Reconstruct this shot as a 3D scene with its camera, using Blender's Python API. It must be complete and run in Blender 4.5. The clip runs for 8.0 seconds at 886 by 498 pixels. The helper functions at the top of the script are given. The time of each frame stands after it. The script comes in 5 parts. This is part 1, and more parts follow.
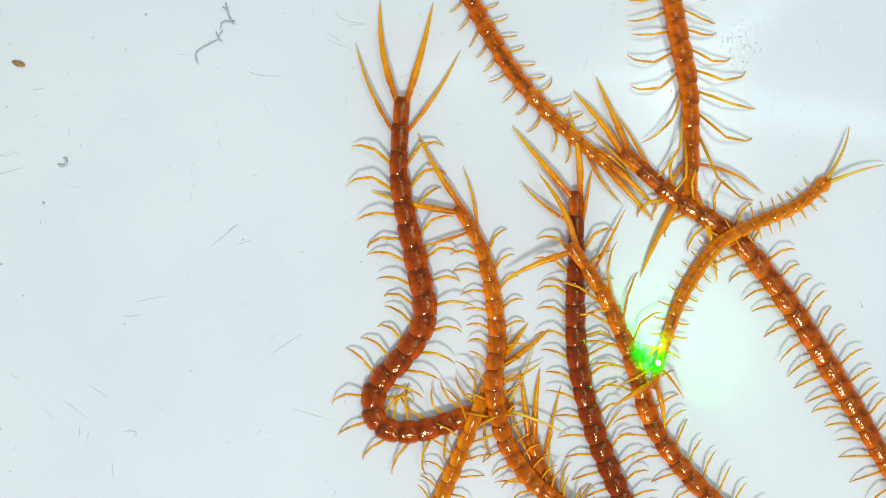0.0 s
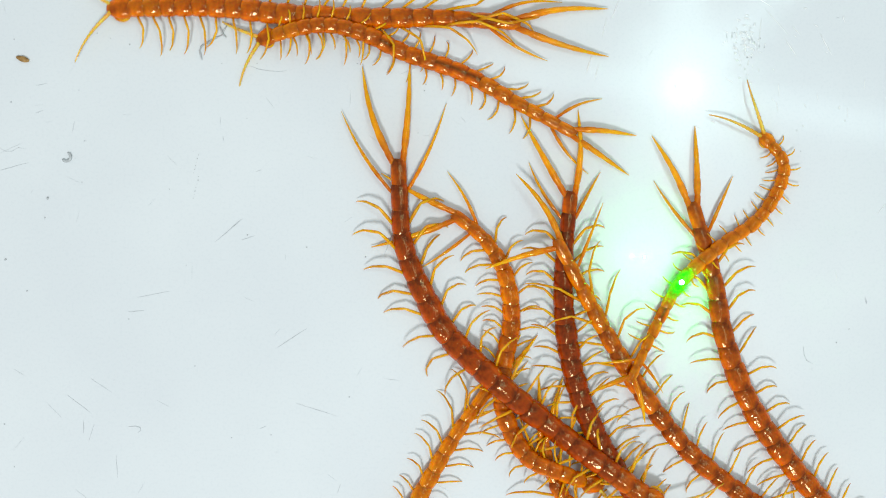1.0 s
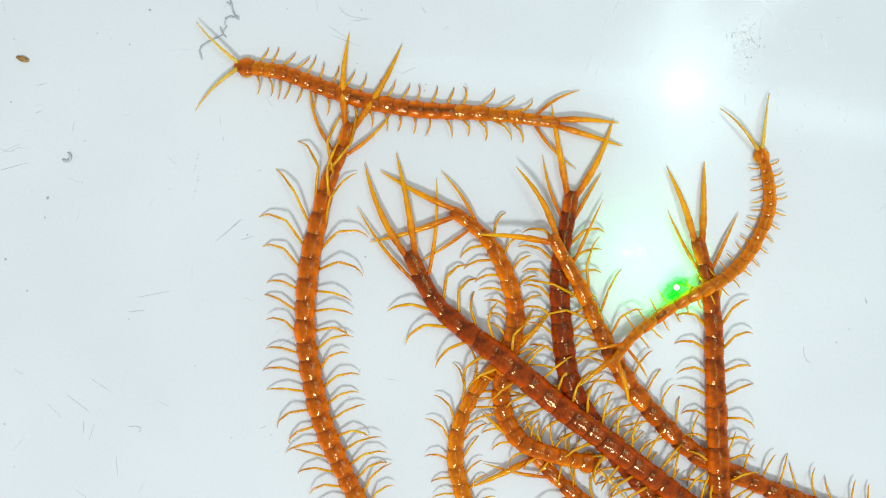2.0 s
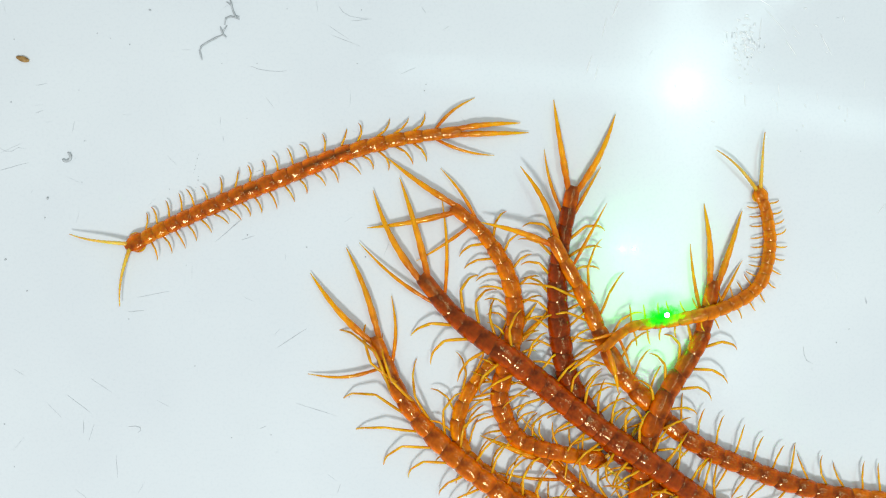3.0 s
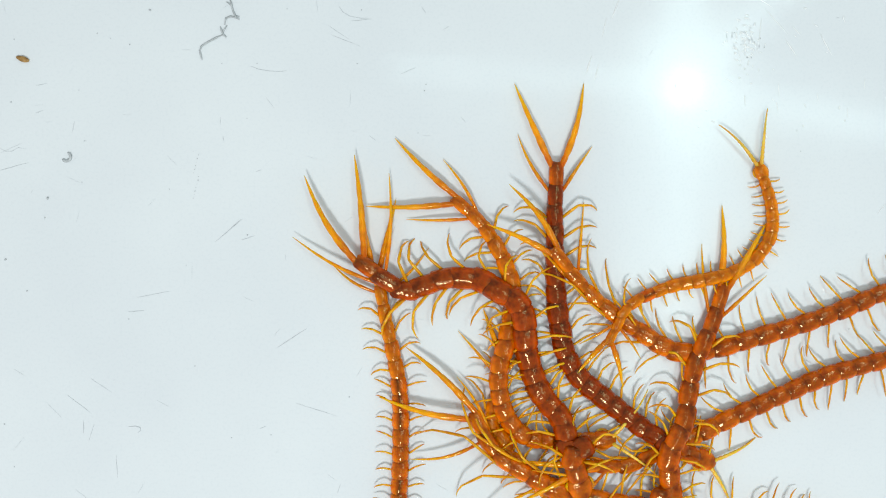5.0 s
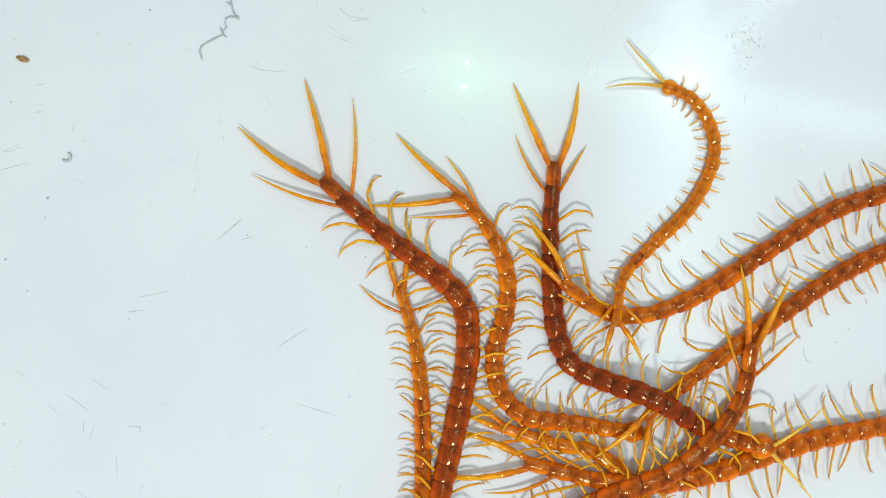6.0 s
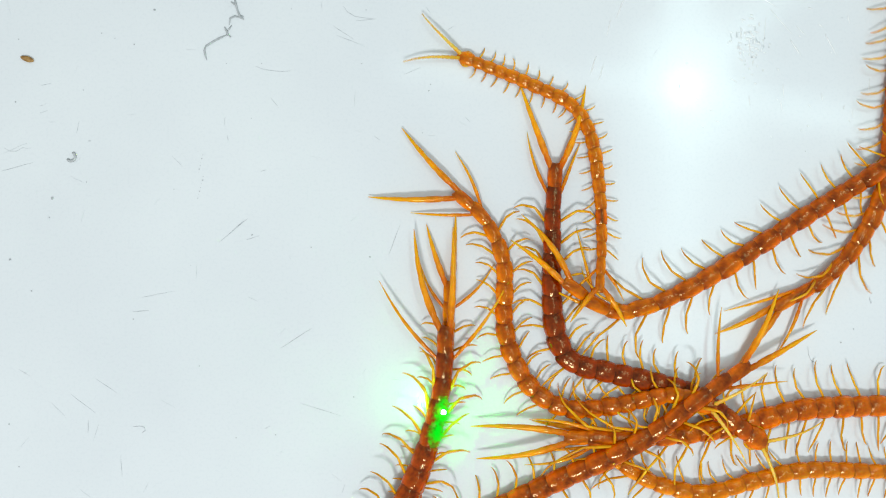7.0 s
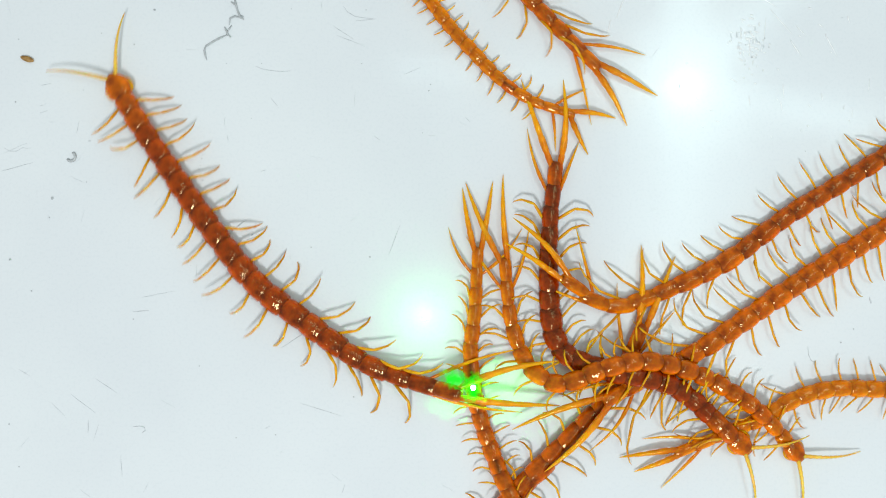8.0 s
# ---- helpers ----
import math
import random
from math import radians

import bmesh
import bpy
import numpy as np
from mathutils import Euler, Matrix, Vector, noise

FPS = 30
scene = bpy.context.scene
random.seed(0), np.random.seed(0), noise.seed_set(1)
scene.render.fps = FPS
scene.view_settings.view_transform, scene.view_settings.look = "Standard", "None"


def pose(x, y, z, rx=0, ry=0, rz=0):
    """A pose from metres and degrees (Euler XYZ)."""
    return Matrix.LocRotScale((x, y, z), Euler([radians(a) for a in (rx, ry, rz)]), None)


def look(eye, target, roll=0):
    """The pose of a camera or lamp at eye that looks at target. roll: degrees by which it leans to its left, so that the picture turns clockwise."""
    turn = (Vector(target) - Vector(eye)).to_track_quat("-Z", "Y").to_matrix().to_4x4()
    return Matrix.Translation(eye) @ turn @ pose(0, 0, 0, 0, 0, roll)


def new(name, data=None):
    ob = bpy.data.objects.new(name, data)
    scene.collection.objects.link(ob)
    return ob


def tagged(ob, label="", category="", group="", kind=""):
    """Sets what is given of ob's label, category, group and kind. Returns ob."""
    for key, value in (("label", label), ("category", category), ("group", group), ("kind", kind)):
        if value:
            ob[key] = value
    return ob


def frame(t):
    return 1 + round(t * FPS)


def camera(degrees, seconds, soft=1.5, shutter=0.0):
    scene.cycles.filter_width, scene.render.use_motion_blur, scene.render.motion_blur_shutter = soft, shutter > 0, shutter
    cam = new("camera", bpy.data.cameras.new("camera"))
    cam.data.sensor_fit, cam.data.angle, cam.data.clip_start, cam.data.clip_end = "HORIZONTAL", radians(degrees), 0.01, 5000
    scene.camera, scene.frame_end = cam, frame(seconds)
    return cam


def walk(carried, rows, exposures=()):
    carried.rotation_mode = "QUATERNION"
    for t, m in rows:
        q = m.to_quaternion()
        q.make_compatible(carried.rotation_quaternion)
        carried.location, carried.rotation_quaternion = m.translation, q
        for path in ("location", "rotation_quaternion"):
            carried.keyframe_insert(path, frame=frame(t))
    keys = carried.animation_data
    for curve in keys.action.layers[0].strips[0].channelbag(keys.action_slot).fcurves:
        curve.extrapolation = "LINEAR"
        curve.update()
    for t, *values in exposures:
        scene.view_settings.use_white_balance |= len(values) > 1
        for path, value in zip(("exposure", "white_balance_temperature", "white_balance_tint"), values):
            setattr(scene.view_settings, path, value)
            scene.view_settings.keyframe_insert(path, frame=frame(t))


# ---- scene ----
# ---- camera: looks straight down on the tray from a hand's length above it ----
EYE = 0.3065
cam = camera(47.0, 8.0, soft=1.1, shutter=0.12)
CAMERA_ROWS = [(0.0, 1.27, 1.44), (0.4, 1.05, 1.15), (0.5, 0.6, 0.68), (0.7, 0.1, 0.1), (0.8, 0.0, 0.0), (3.0, 0.0, 0.0),
               (6.5, 0.0, 0.0), (6.6, -0.9, 0.0), (6.8, -1.36, 0.0), (8.0, -1.36, 0.0)]
walk(cam, [(t, pose(x / 1000, y / 1000, EYE)) for t, x, y in CAMERA_ROWS])

# ---- world and lamps ----
world = bpy.data.worlds.new("room_light")
scene.world = world
world.use_nodes = True
world.node_tree.nodes["Background"].inputs[0].default_value = (0.96, 0.995, 1.0, 1)
world.node_tree.nodes["Background"].inputs[1].default_value = 0.487


def lamp(name, eye, target, watts, size, colour):
    data = bpy.data.lights.new(name, "AREA")
    data.shape, data.size, data.energy, data.color = "DISK", size, watts, colour
    ob = new(name, data)
    ob.matrix_world = look(eye, target)
    return ob


lamp("desk_lamp", (-0.06, -0.58, 0.98), (0.02, 0, 0), 6.95, 0.165, (0.93, 0.985, 0.985))
lamp("ceiling_lamp", (0.285, 0.190, 0.90), (0.285, 0.190, 0), 0.07, 0.032, (0.80, 1.0, 1.0))
# added crossed light bars of several lengths, reflected as the glare's rays and haze
for turn, span, deep, along, force in ((-10, 0.46, 0.022, 0.12, 18), (-11, 0.26, 0.030, 0.10, 18), (-4, 0.42, 0.014, -0.14, 18), (89, 0.26, 0.050, 0.02, 18), (88, 0.46, 0.034, -0.06, 18),
                                       (46, 0.20, 0.030, 0.10, 18), (134, 0.18, 0.022, 0.0, 14), (89, 0.13, 0.046, 0.02, 30), (90, 0.36, 0.16, -0.17, 8), (97, 0.34, 0.012, -0.18, 16), (82, 0.36, 0.010, -0.16, 14), (3, 0.50, 0.08, -0.08, 1.2)):
    a = math.radians(turn)
    bar = lamp("glare_bar", (0, 0, 1), (0, 0, 0), 0.0, 0.05, (0.70, 1.0, 1.0))
    bar.data.shape, bar.data.size, bar.data.size_y, bar.data.energy = "RECTANGLE", span, deep, 0.88 * force * span * deep
    bar.matrix_world = pose(0.285 + along * math.cos(a), 0.190 + along * math.sin(a), 0.899, 0, 0, turn)



# ---- materials ----
def nodes_of(name):
    m = bpy.data.materials.new(name)
    m.use_nodes = True
    t = m.node_tree
    return m, t, t.nodes["Principled BSDF"]


def add(t, kind, **values):
    n = t.nodes.new(kind)
    for k, v in values.items():
        n.inputs[k.replace("_", " ")].default_value = v
    return n


def noise_of(t, scale, detail=4.0):
    c = t.nodes.new("ShaderNodeTexCoord")
    n = add(t, "ShaderNodeTexNoise", Scale=scale, Detail=detail)
    t.links.new(c.outputs["Object"], n.inputs["Vector"])
    return n


def ramp(t, source, low, high, a=0.35, b=0.65):
    r = t.nodes.new("ShaderNodeValToRGB")
    r.color_ramp.elements[0].position, r.color_ramp.elements[1].position = a, b
    r.color_ramp.elements[0].color, r.color_ramp.elements[1].color = (*low, 1), (*high, 1)
    t.links.new(source, r.inputs[0])
    return r


def bump(t, source, strength, distance):
    b = add(t, "ShaderNodeBump", Strength=strength, Distance=distance)
    t.links.new(source, b.inputs["Height"])
    return b


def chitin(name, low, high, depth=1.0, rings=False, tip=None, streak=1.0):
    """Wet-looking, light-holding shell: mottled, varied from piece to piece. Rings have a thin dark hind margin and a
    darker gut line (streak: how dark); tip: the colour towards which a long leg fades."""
    m, t, p = nodes_of(name)
    grain = noise_of(t, 210, 5)
    colour = ramp(t, grain.outputs["Fac"], low, high, 0.36, 0.64)
    info = t.nodes.new("ShaderNodeObjectInfo")
    hsv = t.nodes.new("ShaderNodeHueSaturation")
    vary = add(t, "ShaderNodeMapRange", From_Min=0.0, From_Max=1.0, To_Min=0.91, To_Max=1.08)
    t.links.new(info.outputs["Random"], vary.inputs["Value"])
    value = vary.outputs[0]
    c = t.nodes.new("ShaderNodeTexCoord")
    xyz = t.nodes.new("ShaderNodeSeparateXYZ")
    t.links.new(c.outputs["Generated"], xyz.inputs[0])
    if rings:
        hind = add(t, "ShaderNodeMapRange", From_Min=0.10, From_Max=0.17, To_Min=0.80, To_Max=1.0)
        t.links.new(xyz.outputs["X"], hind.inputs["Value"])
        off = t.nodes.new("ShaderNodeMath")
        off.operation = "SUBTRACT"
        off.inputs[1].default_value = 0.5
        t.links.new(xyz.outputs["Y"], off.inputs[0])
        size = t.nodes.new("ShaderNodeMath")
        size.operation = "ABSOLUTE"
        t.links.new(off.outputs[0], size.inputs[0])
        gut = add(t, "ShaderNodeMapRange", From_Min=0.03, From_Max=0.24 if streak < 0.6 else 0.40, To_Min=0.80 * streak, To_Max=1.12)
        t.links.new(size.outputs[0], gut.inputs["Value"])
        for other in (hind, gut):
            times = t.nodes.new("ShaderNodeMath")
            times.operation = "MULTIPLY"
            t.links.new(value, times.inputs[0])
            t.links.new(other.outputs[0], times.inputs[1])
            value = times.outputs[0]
    source = colour.outputs[0]
    if tip:
        fade = add(t, "ShaderNodeMapRange", From_Min=0.15, From_Max=0.95, To_Min=1.0, To_Max=0.0)
        t.links.new(xyz.outputs["X"], fade.inputs["Value"])
        both = t.nodes.new("ShaderNodeMix")
        both.data_type = "RGBA"
        both.inputs["B"].default_value = (*tip, 1)
        t.links.new(fade.outputs[0], both.inputs["Factor"])
        t.links.new(source, both.inputs["A"])
        source = both.outputs["Result"]
    t.links.new(value, hsv.inputs["Value"])
    t.links.new(source, hsv.inputs["Color"])
    t.links.new(hsv.outputs[0], p.inputs["Base Color"])
    p.inputs["Subsurface Weight"].default_value = 0.6 if rings else 0.75
    p.inputs["Subsurface Radius"].default_value = (1.0, 0.30, 0.04)
    p.inputs["Subsurface Scale"].default_value = 0.0016 * depth
    p.inputs["Roughness"].default_value = 0.13 if rings or tip else 0.18
    p.inputs["Specular IOR Level"].default_value = 0.68 if rings or tip else 0.42
    p.inputs["Specular Tint"].default_value = (1.0, 0.74, 0.38, 1)
    lumps = noise_of(t, 380, 2)
    pits = noise_of(t, 1500, 3)
    b = bump(t, lumps.outputs["Fac"], 0.36, 0.0010)
    c = bump(t, pits.outputs["Fac"], 0.16, 0.0003)
    t.links.new(b.outputs[0], c.inputs["Normal"])
    t.links.new(c.outputs[0], p.inputs["Normal"])
    return m


def plastic(name):
    """White tray: satin plastic with cloudy wear, rubbed streaks and fine relief."""
    m, t, p = nodes_of(name)
    cloud = noise_of(t, 14, 6)
    base = ramp(t, cloud.outputs["Fac"], (0.698, 0.722, 0.748), (0.755, 0.781, 0.797), 0.3, 0.7)
    fine = noise_of(t, 1100, 3)
    grit = ramp(t, fine.outputs["Fac"], (0.972, 0.976, 0.98), (1.0, 1.0, 1.0), 0.34, 0.50)
    both = t.nodes.new("ShaderNodeMix")
    both.data_type, both.blend_type = "RGBA", "MULTIPLY"
    both.inputs["Factor"].default_value = 1.0
    t.links.new(base.outputs[0], both.inputs["A"])
    t.links.new(grit.outputs[0], both.inputs["B"])
    t.links.new(both.outputs["Result"], p.inputs["Base Color"])
    c = t.nodes.new("ShaderNodeTexCoord")
    stretch = t.nodes.new("ShaderNodeMapping")
    stretch.inputs["Scale"].default_value = (25, 420, 60)
    rub = add(t, "ShaderNodeTexNoise", Scale=1.0, Detail=4.0)
    t.links.new(c.outputs["Object"], stretch.inputs[0])
    t.links.new(stretch.outputs[0], rub.inputs["Vector"])
    r = ramp(t, rub.outputs["Fac"], (0.065, 0.065, 0.065), (0.125, 0.125, 0.125), 0.35, 0.7)
    t.links.new(r.outputs[0], p.inputs["Roughness"])
    p.inputs["Specular IOR Level"].default_value = 0.25
    p.inputs["Coat Weight"].default_value = 0.4
    p.inputs["Coat Roughness"].default_value = 0.13
    b = bump(t, rub.outputs["Fac"], 0.07, 0.0002)
    cross = t.nodes.new("ShaderNodeMapping")
    cross.inputs["Scale"].default_value = (460, 70, 60)
    cross.inputs["Rotation"].default_value = (0, 0, radians(12))
    swirl = add(t, "ShaderNodeTexNoise", Scale=1.0, Detail=3.0, Distortion=1.2)
    t.links.new(c.outputs["Object"], cross.inputs[0])
    t.links.new(cross.outputs[0], swirl.inputs["Vector"])
    b2 = bump(t, swirl.outputs["Fac"], 0.07, 0.0002)
    t.links.new(b.outputs[0], b2.inputs["Normal"])
    t.links.new(b2.outputs[0], p.inputs["Normal"])
    t.links.new(b2.outputs[0], p.inputs["Coat Normal"])
    return m


def plain(name, low, high, scale=300, rough=0.5):
    m, t, p = nodes_of(name)
    n = noise_of(t, scale)
    t.links.new(ramp(t, n.outputs["Fac"], low, high).outputs[0], p.inputs["Base Color"])
    t.links.new(bump(t, n.outputs["Fac"], 0.3, 0.0003).outputs[0], p.inputs["Normal"])
    p.inputs["Roughness"].default_value = rough
    return m


def light_spot(name, colour, strength):
    m, t, p = nodes_of(name)
    p.inputs["Base Color"].default_value = (*colour, 1)
    p.inputs["Emission Color"].default_value = (*colour, 1)
    p.inputs["Emission Strength"].default_value = strength
    return m


def soft_beam(name, colour, strength, wide, deep):
    """The soft rim of a laser beam's spot: brightest in its middle and gone at its edge."""
    m, t, p = nodes_of(name)
    p.inputs["Base Color"].default_value = (0, 0, 0, 1)
    p.inputs["Emission Color"].default_value = (*colour, 1)
    p.inputs["Emission Strength"].default_value = strength
    p.inputs["Specular IOR Level"].default_value = 0.0
    c = t.nodes.new("ShaderNodeTexCoord")
    fit = t.nodes.new("ShaderNodeMapping")
    fit.inputs["Scale"].default_value = (1 / wide, 1 / deep, 0)
    size = t.nodes.new("ShaderNodeVectorMath")
    size.operation = "LENGTH"
    t.links.new(c.outputs["Object"], fit.inputs[0])
    t.links.new(fit.outputs[0], size.inputs[0])
    grain = noise_of(t, 700, 3)
    sway = add(t, "ShaderNodeMapRange", From_Min=0.3, From_Max=0.7, To_Min=-0.22, To_Max=0.22)
    t.links.new(grain.outputs["Fac"], sway.inputs["Value"])
    sum_ = t.nodes.new("ShaderNodeMath")
    t.links.new(size.outputs["Value"], sum_.inputs[0])
    t.links.new(sway.outputs[0], sum_.inputs[1])
    fall = add(t, "ShaderNodeMapRange", From_Min=0.15, From_Max=0.95, To_Min=0.90, To_Max=0.0)
    fall.interpolation_type = "SMOOTHSTEP"
    t.links.new(sum_.outputs[0], fall.inputs["Value"])
    t.links.new(fall.outputs[0], p.inputs["Alpha"])
    return m


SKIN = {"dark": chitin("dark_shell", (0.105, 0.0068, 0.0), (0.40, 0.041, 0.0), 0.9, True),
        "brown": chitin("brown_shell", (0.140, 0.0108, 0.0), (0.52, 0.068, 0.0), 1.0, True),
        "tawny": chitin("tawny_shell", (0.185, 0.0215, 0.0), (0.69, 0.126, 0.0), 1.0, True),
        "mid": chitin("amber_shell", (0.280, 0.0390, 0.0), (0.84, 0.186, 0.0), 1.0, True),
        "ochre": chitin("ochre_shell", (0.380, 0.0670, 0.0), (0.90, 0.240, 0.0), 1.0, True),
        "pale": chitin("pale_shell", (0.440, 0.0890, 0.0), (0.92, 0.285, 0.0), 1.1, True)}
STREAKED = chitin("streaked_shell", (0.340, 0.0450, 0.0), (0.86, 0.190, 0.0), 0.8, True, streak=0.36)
LEG = chitin("golden_leg", (0.58, 0.240, 0.005), (0.88, 0.48, 0.013), 0.5)
PRONG = chitin("orange_leg", (0.50, 0.085, 0.0), (0.90, 0.30, 0.001), 0.8, tip=(0.84, 0.42, 0.003))
FEELER = chitin("yellow_feeler", (0.72, 0.40, 0.03), (0.88, 0.60, 0.10), 0.4)
TRAY = plastic("white_plastic")
TABLE = plain("table_top", (0.30, 0.22, 0.14), (0.42, 0.32, 0.22), 20)
# paler than the tray: paints in the glare that scratches and flecks catch
GLINT = plain("scratch_glint", (0.93, 0.95, 0.95), (0.99, 0.99, 0.99), 900, 0.25)
FAINT = plain("faint_scuff", (0.62, 0.65, 0.68), (0.80, 0.83, 0.85), 500)
SCUFF = plain("grey_scuff", (0.46, 0.49, 0.51), (0.66, 0.69, 0.71), 900)
LINT = plain("grey_lint", (0.38, 0.40, 0.41), (0.56, 0.58, 0.59), 900, 0.8)
HUSK = plain("brown_husk", (0.24, 0.12, 0.03), (0.45, 0.26, 0.08), 900, 0.6)
BEAM = light_spot("green_light", (0.015, 1.0, 0.03), 520.0)
BEAM_RIM = soft_beam("green_light_rim", (0.0, 1.0, 0.015), 1.0, 0.0064, 0.0036)
GLOW = light_spot("pale_green_light", (0.15, 1.0, 0.34), 9500.0)


# ---- mesh helpers ----
def part(name, bm, material, parent=None, label="", smooth=True):
    mesh = bpy.data.meshes.new(name)
    bmesh.ops.recalc_face_normals(bm, faces=bm.faces[:])
    bm.to_mesh(mesh)
    bm.free()
    mesh.materials.append(material)
    for f in mesh.polygons:
        f.use_smooth = smooth
    ob = new(name, mesh)
    ob.parent = parent
    return tagged(ob, label)


def tube(bm, points, radii, sides=6, flat=1.0):
    """A tapered tube along points, closed at both ends."""
    points = [Vector(p) for p in points]
    rings = []
    for i, (p, r) in enumerate(zip(points, radii)):
        d = (points[min(i + 1, len(points) - 1)] - points[max(i - 1, 0)]).normalized()
        side = d.cross(Vector((0, 0, 1)))
        side = side.normalized() if side.length > 1e-6 else Vector((0, 1, 0))
        up = side.cross(d).normalized()
        rings.append([bm.verts.new(p + (side * math.cos(a) + up * math.sin(a) * flat) * r)
                      for a in (2 * math.pi * k / sides for k in range(sides))])
    for a, b in zip(rings, rings[1:]):
        for k in range(sides):
            bm.faces.new((a[k], a[(k + 1) % sides], b[(k + 1) % sides], b[k]))
    bm.faces.new(rings[0][::-1])
    bm.faces.new(rings[-1])


def block(bm, x0, x1, y0, y1, z0, z1):
    r = bmesh.ops.create_cube(bm, size=1)
    bmesh.ops.scale(bm, vec=(x1 - x0, y1 - y0, z1 - z0), verts=r["verts"])
    bmesh.ops.translate(bm, vec=((x0 + x1) / 2, (y0 + y1) / 2, (z0 + z1) / 2), verts=r["verts"])


# ---- tray and table ----
def build_tray():
    bm = bmesh.new()
    block(bm, -0.40, 0.40, -0.30, 0.30, -0.003, 0.0)
    made = tagged(part("floor", bm, TRAY, smooth=False), "scratched white plastic tray floor with a soft sheen", "tray floor", kind="structure")
    for name, x0, x1, y0, y1 in (("wall_north", -0.404, 0.404, 0.30, 0.304), ("wall_south", -0.404, 0.404, -0.304, -0.30),
                                 ("wall_east", 0.40, 0.404, -0.30, 0.30), ("wall_west", -0.404, -0.40, -0.30, 0.30)):
        bm = bmesh.new()
        block(bm, x0, x1, y0, y1, -0.003, 0.05)
        bmesh.ops.bevel(bm, geom=bm.edges[:], offset=0.0012, segments=2, affect="EDGES")
        tagged(part(name, bm, TRAY, smooth=False), "low white plastic side of the tray", "tray wall", kind="structure")
    bm = bmesh.new()
    block(bm, -3, 3, -3, 3, -0.03, -0.0032)
    tagged(part("ground", bm, TABLE, smooth=False), "plain brown table top under the tray", "table", kind="structure")
    return made


floor = build_tray()

# ---- centipedes ----
MM = 0.001
SEGMENTS = 21


def shell(name, pitch, width, material, parent, bead):
    """One body ring: a flattened, bulging plate with a narrow waist at both ends; x points to the head."""
    bm = bmesh.new()
    rings = []
    for x, r in ((-0.66, 0.55), (-0.60, 0.74), (-0.50, 0.875), (-0.36, 0.96), (-0.14, 1.0), (0.10, 1.0), (0.32, 0.955), (0.46, 0.87), (0.56, 0.77), (0.62, 0.62)):
        ring = []
        r = 1 - (1 - r) * bead if r > 0.8 else r
        for k in range(26):
            a = 2 * math.pi * k / 26
            y, z = math.cos(a), math.sin(a)
            groove = 0.015 * math.exp(-((abs(y) - 0.36) / 0.07) ** 2) if z > 0 else 0.0
            margin = 0.04 * math.exp(-(z / 0.16) ** 2)
            z = z * (0.36 if z > 0 else 0.30) * (1 - groove)
            ring.append(bm.verts.new((x * pitch - 0.05 * pitch * abs(y) ** 2, y * width / 2 * (r + margin), z * width * r)))
        rings.append(ring)
    for a, b in zip(rings, rings[1:]):
        for k in range(26):
            bm.faces.new((a[k], a[(k + 1) % 26], b[(k + 1) % 26], b[k]))
    bm.faces.new(rings[0][::-1])
    bm.faces.new(rings[-1])
    return part(name, bm, material, parent)


def leg_mesh(side, reach, sweep, knee, girth=1.0):
    """A thin jointed leg: from the flank out towards the tail, over its knee, and in a bow down to a dark claw.
    sweep: degrees towards the tail at the flank; knee: degrees by which it bends back towards the head."""
    bm = bmesh.new()
    pts, radii = [Vector((0, 0, 0))], [0.00050]
    for turn, run, rise, r in ((0.0, 0.10, 0.05, 0.00047), (0.0, 0.12, 0.06, 0.00052), (0.02, 0.14, 0.04, 0.00046), (0.08, 0.10, 0.01, 0.00037),
                               (0.55, 0.05, -0.01, 0.00047), (0.60, 0.11, -0.03, 0.00044), (0.64, 0.13, -0.05, 0.00034), (0.74, 0.04, -0.03, 0.00037),
                               (1.05, 0.09, -0.07, 0.00027), (1.20, 0.08, -0.06, 0.00018), (1.55, 0.05, -0.04, 0.00007)):
        a = radians(sweep - knee * turn)
        pts.append(pts[-1] + Vector((-run * reach * math.sin(a), side * run * reach * math.cos(a), rise * reach)))
        radii.append(r)
    tube(bm, pts, [girth * r for r in radii], 6)
    return bm


def prong_mesh(side, reach, thick, bow):
    """A long tapered rear leg, in joints that swell and narrow; it points away from the head."""
    bm = bmesh.new()
    pts, radii = [], []
    n = 31
    for k in range(n):
        u = k / (n - 1)
        pts.append((-u * reach, side * bow * reach * math.sin(math.pi * u) * 0.07, 0.0010 * math.sin(math.pi * min(1, u * 1.1)) - 0.0014 * u))
        joint = max(math.exp(-((u - at) / 0.022) ** 2) for at in (0.17, 0.38, 0.58, 0.76))
        taper = 0.80 + 0.30 * math.sin(math.pi * min(1, u / 0.62)) if u < 0.31 else 1.10 - 0.30 * (u - 0.31) / 0.27 if u < 0.58 else 0.80 - 0.70 * ((u - 0.58) / 0.42) ** 1.6
        radii.append(thick * taper * (1.05 - 0.19 * joint))
    radii[-1] = 0.0001
    tube(bm, pts, radii, 7)
    return bm


def feeler_mesh(side, reach, spread_):
    """A beaded feeler that points ahead of the head."""
    bm = bmesh.new()
    pts, radii = [], []
    for k in range(25):
        u = k / 24
        a = radians(spread_ + 5 * u * u)
        pts.append((u * reach * math.cos(a), side * u * reach * math.sin(a), 0.0015 * math.sin(math.pi * u)))
        radii.append((0.00068 - 0.00052 * u) * (1.12 if k % 2 else 0.88))
    tube(bm, pts, radii, 5)
    return bm


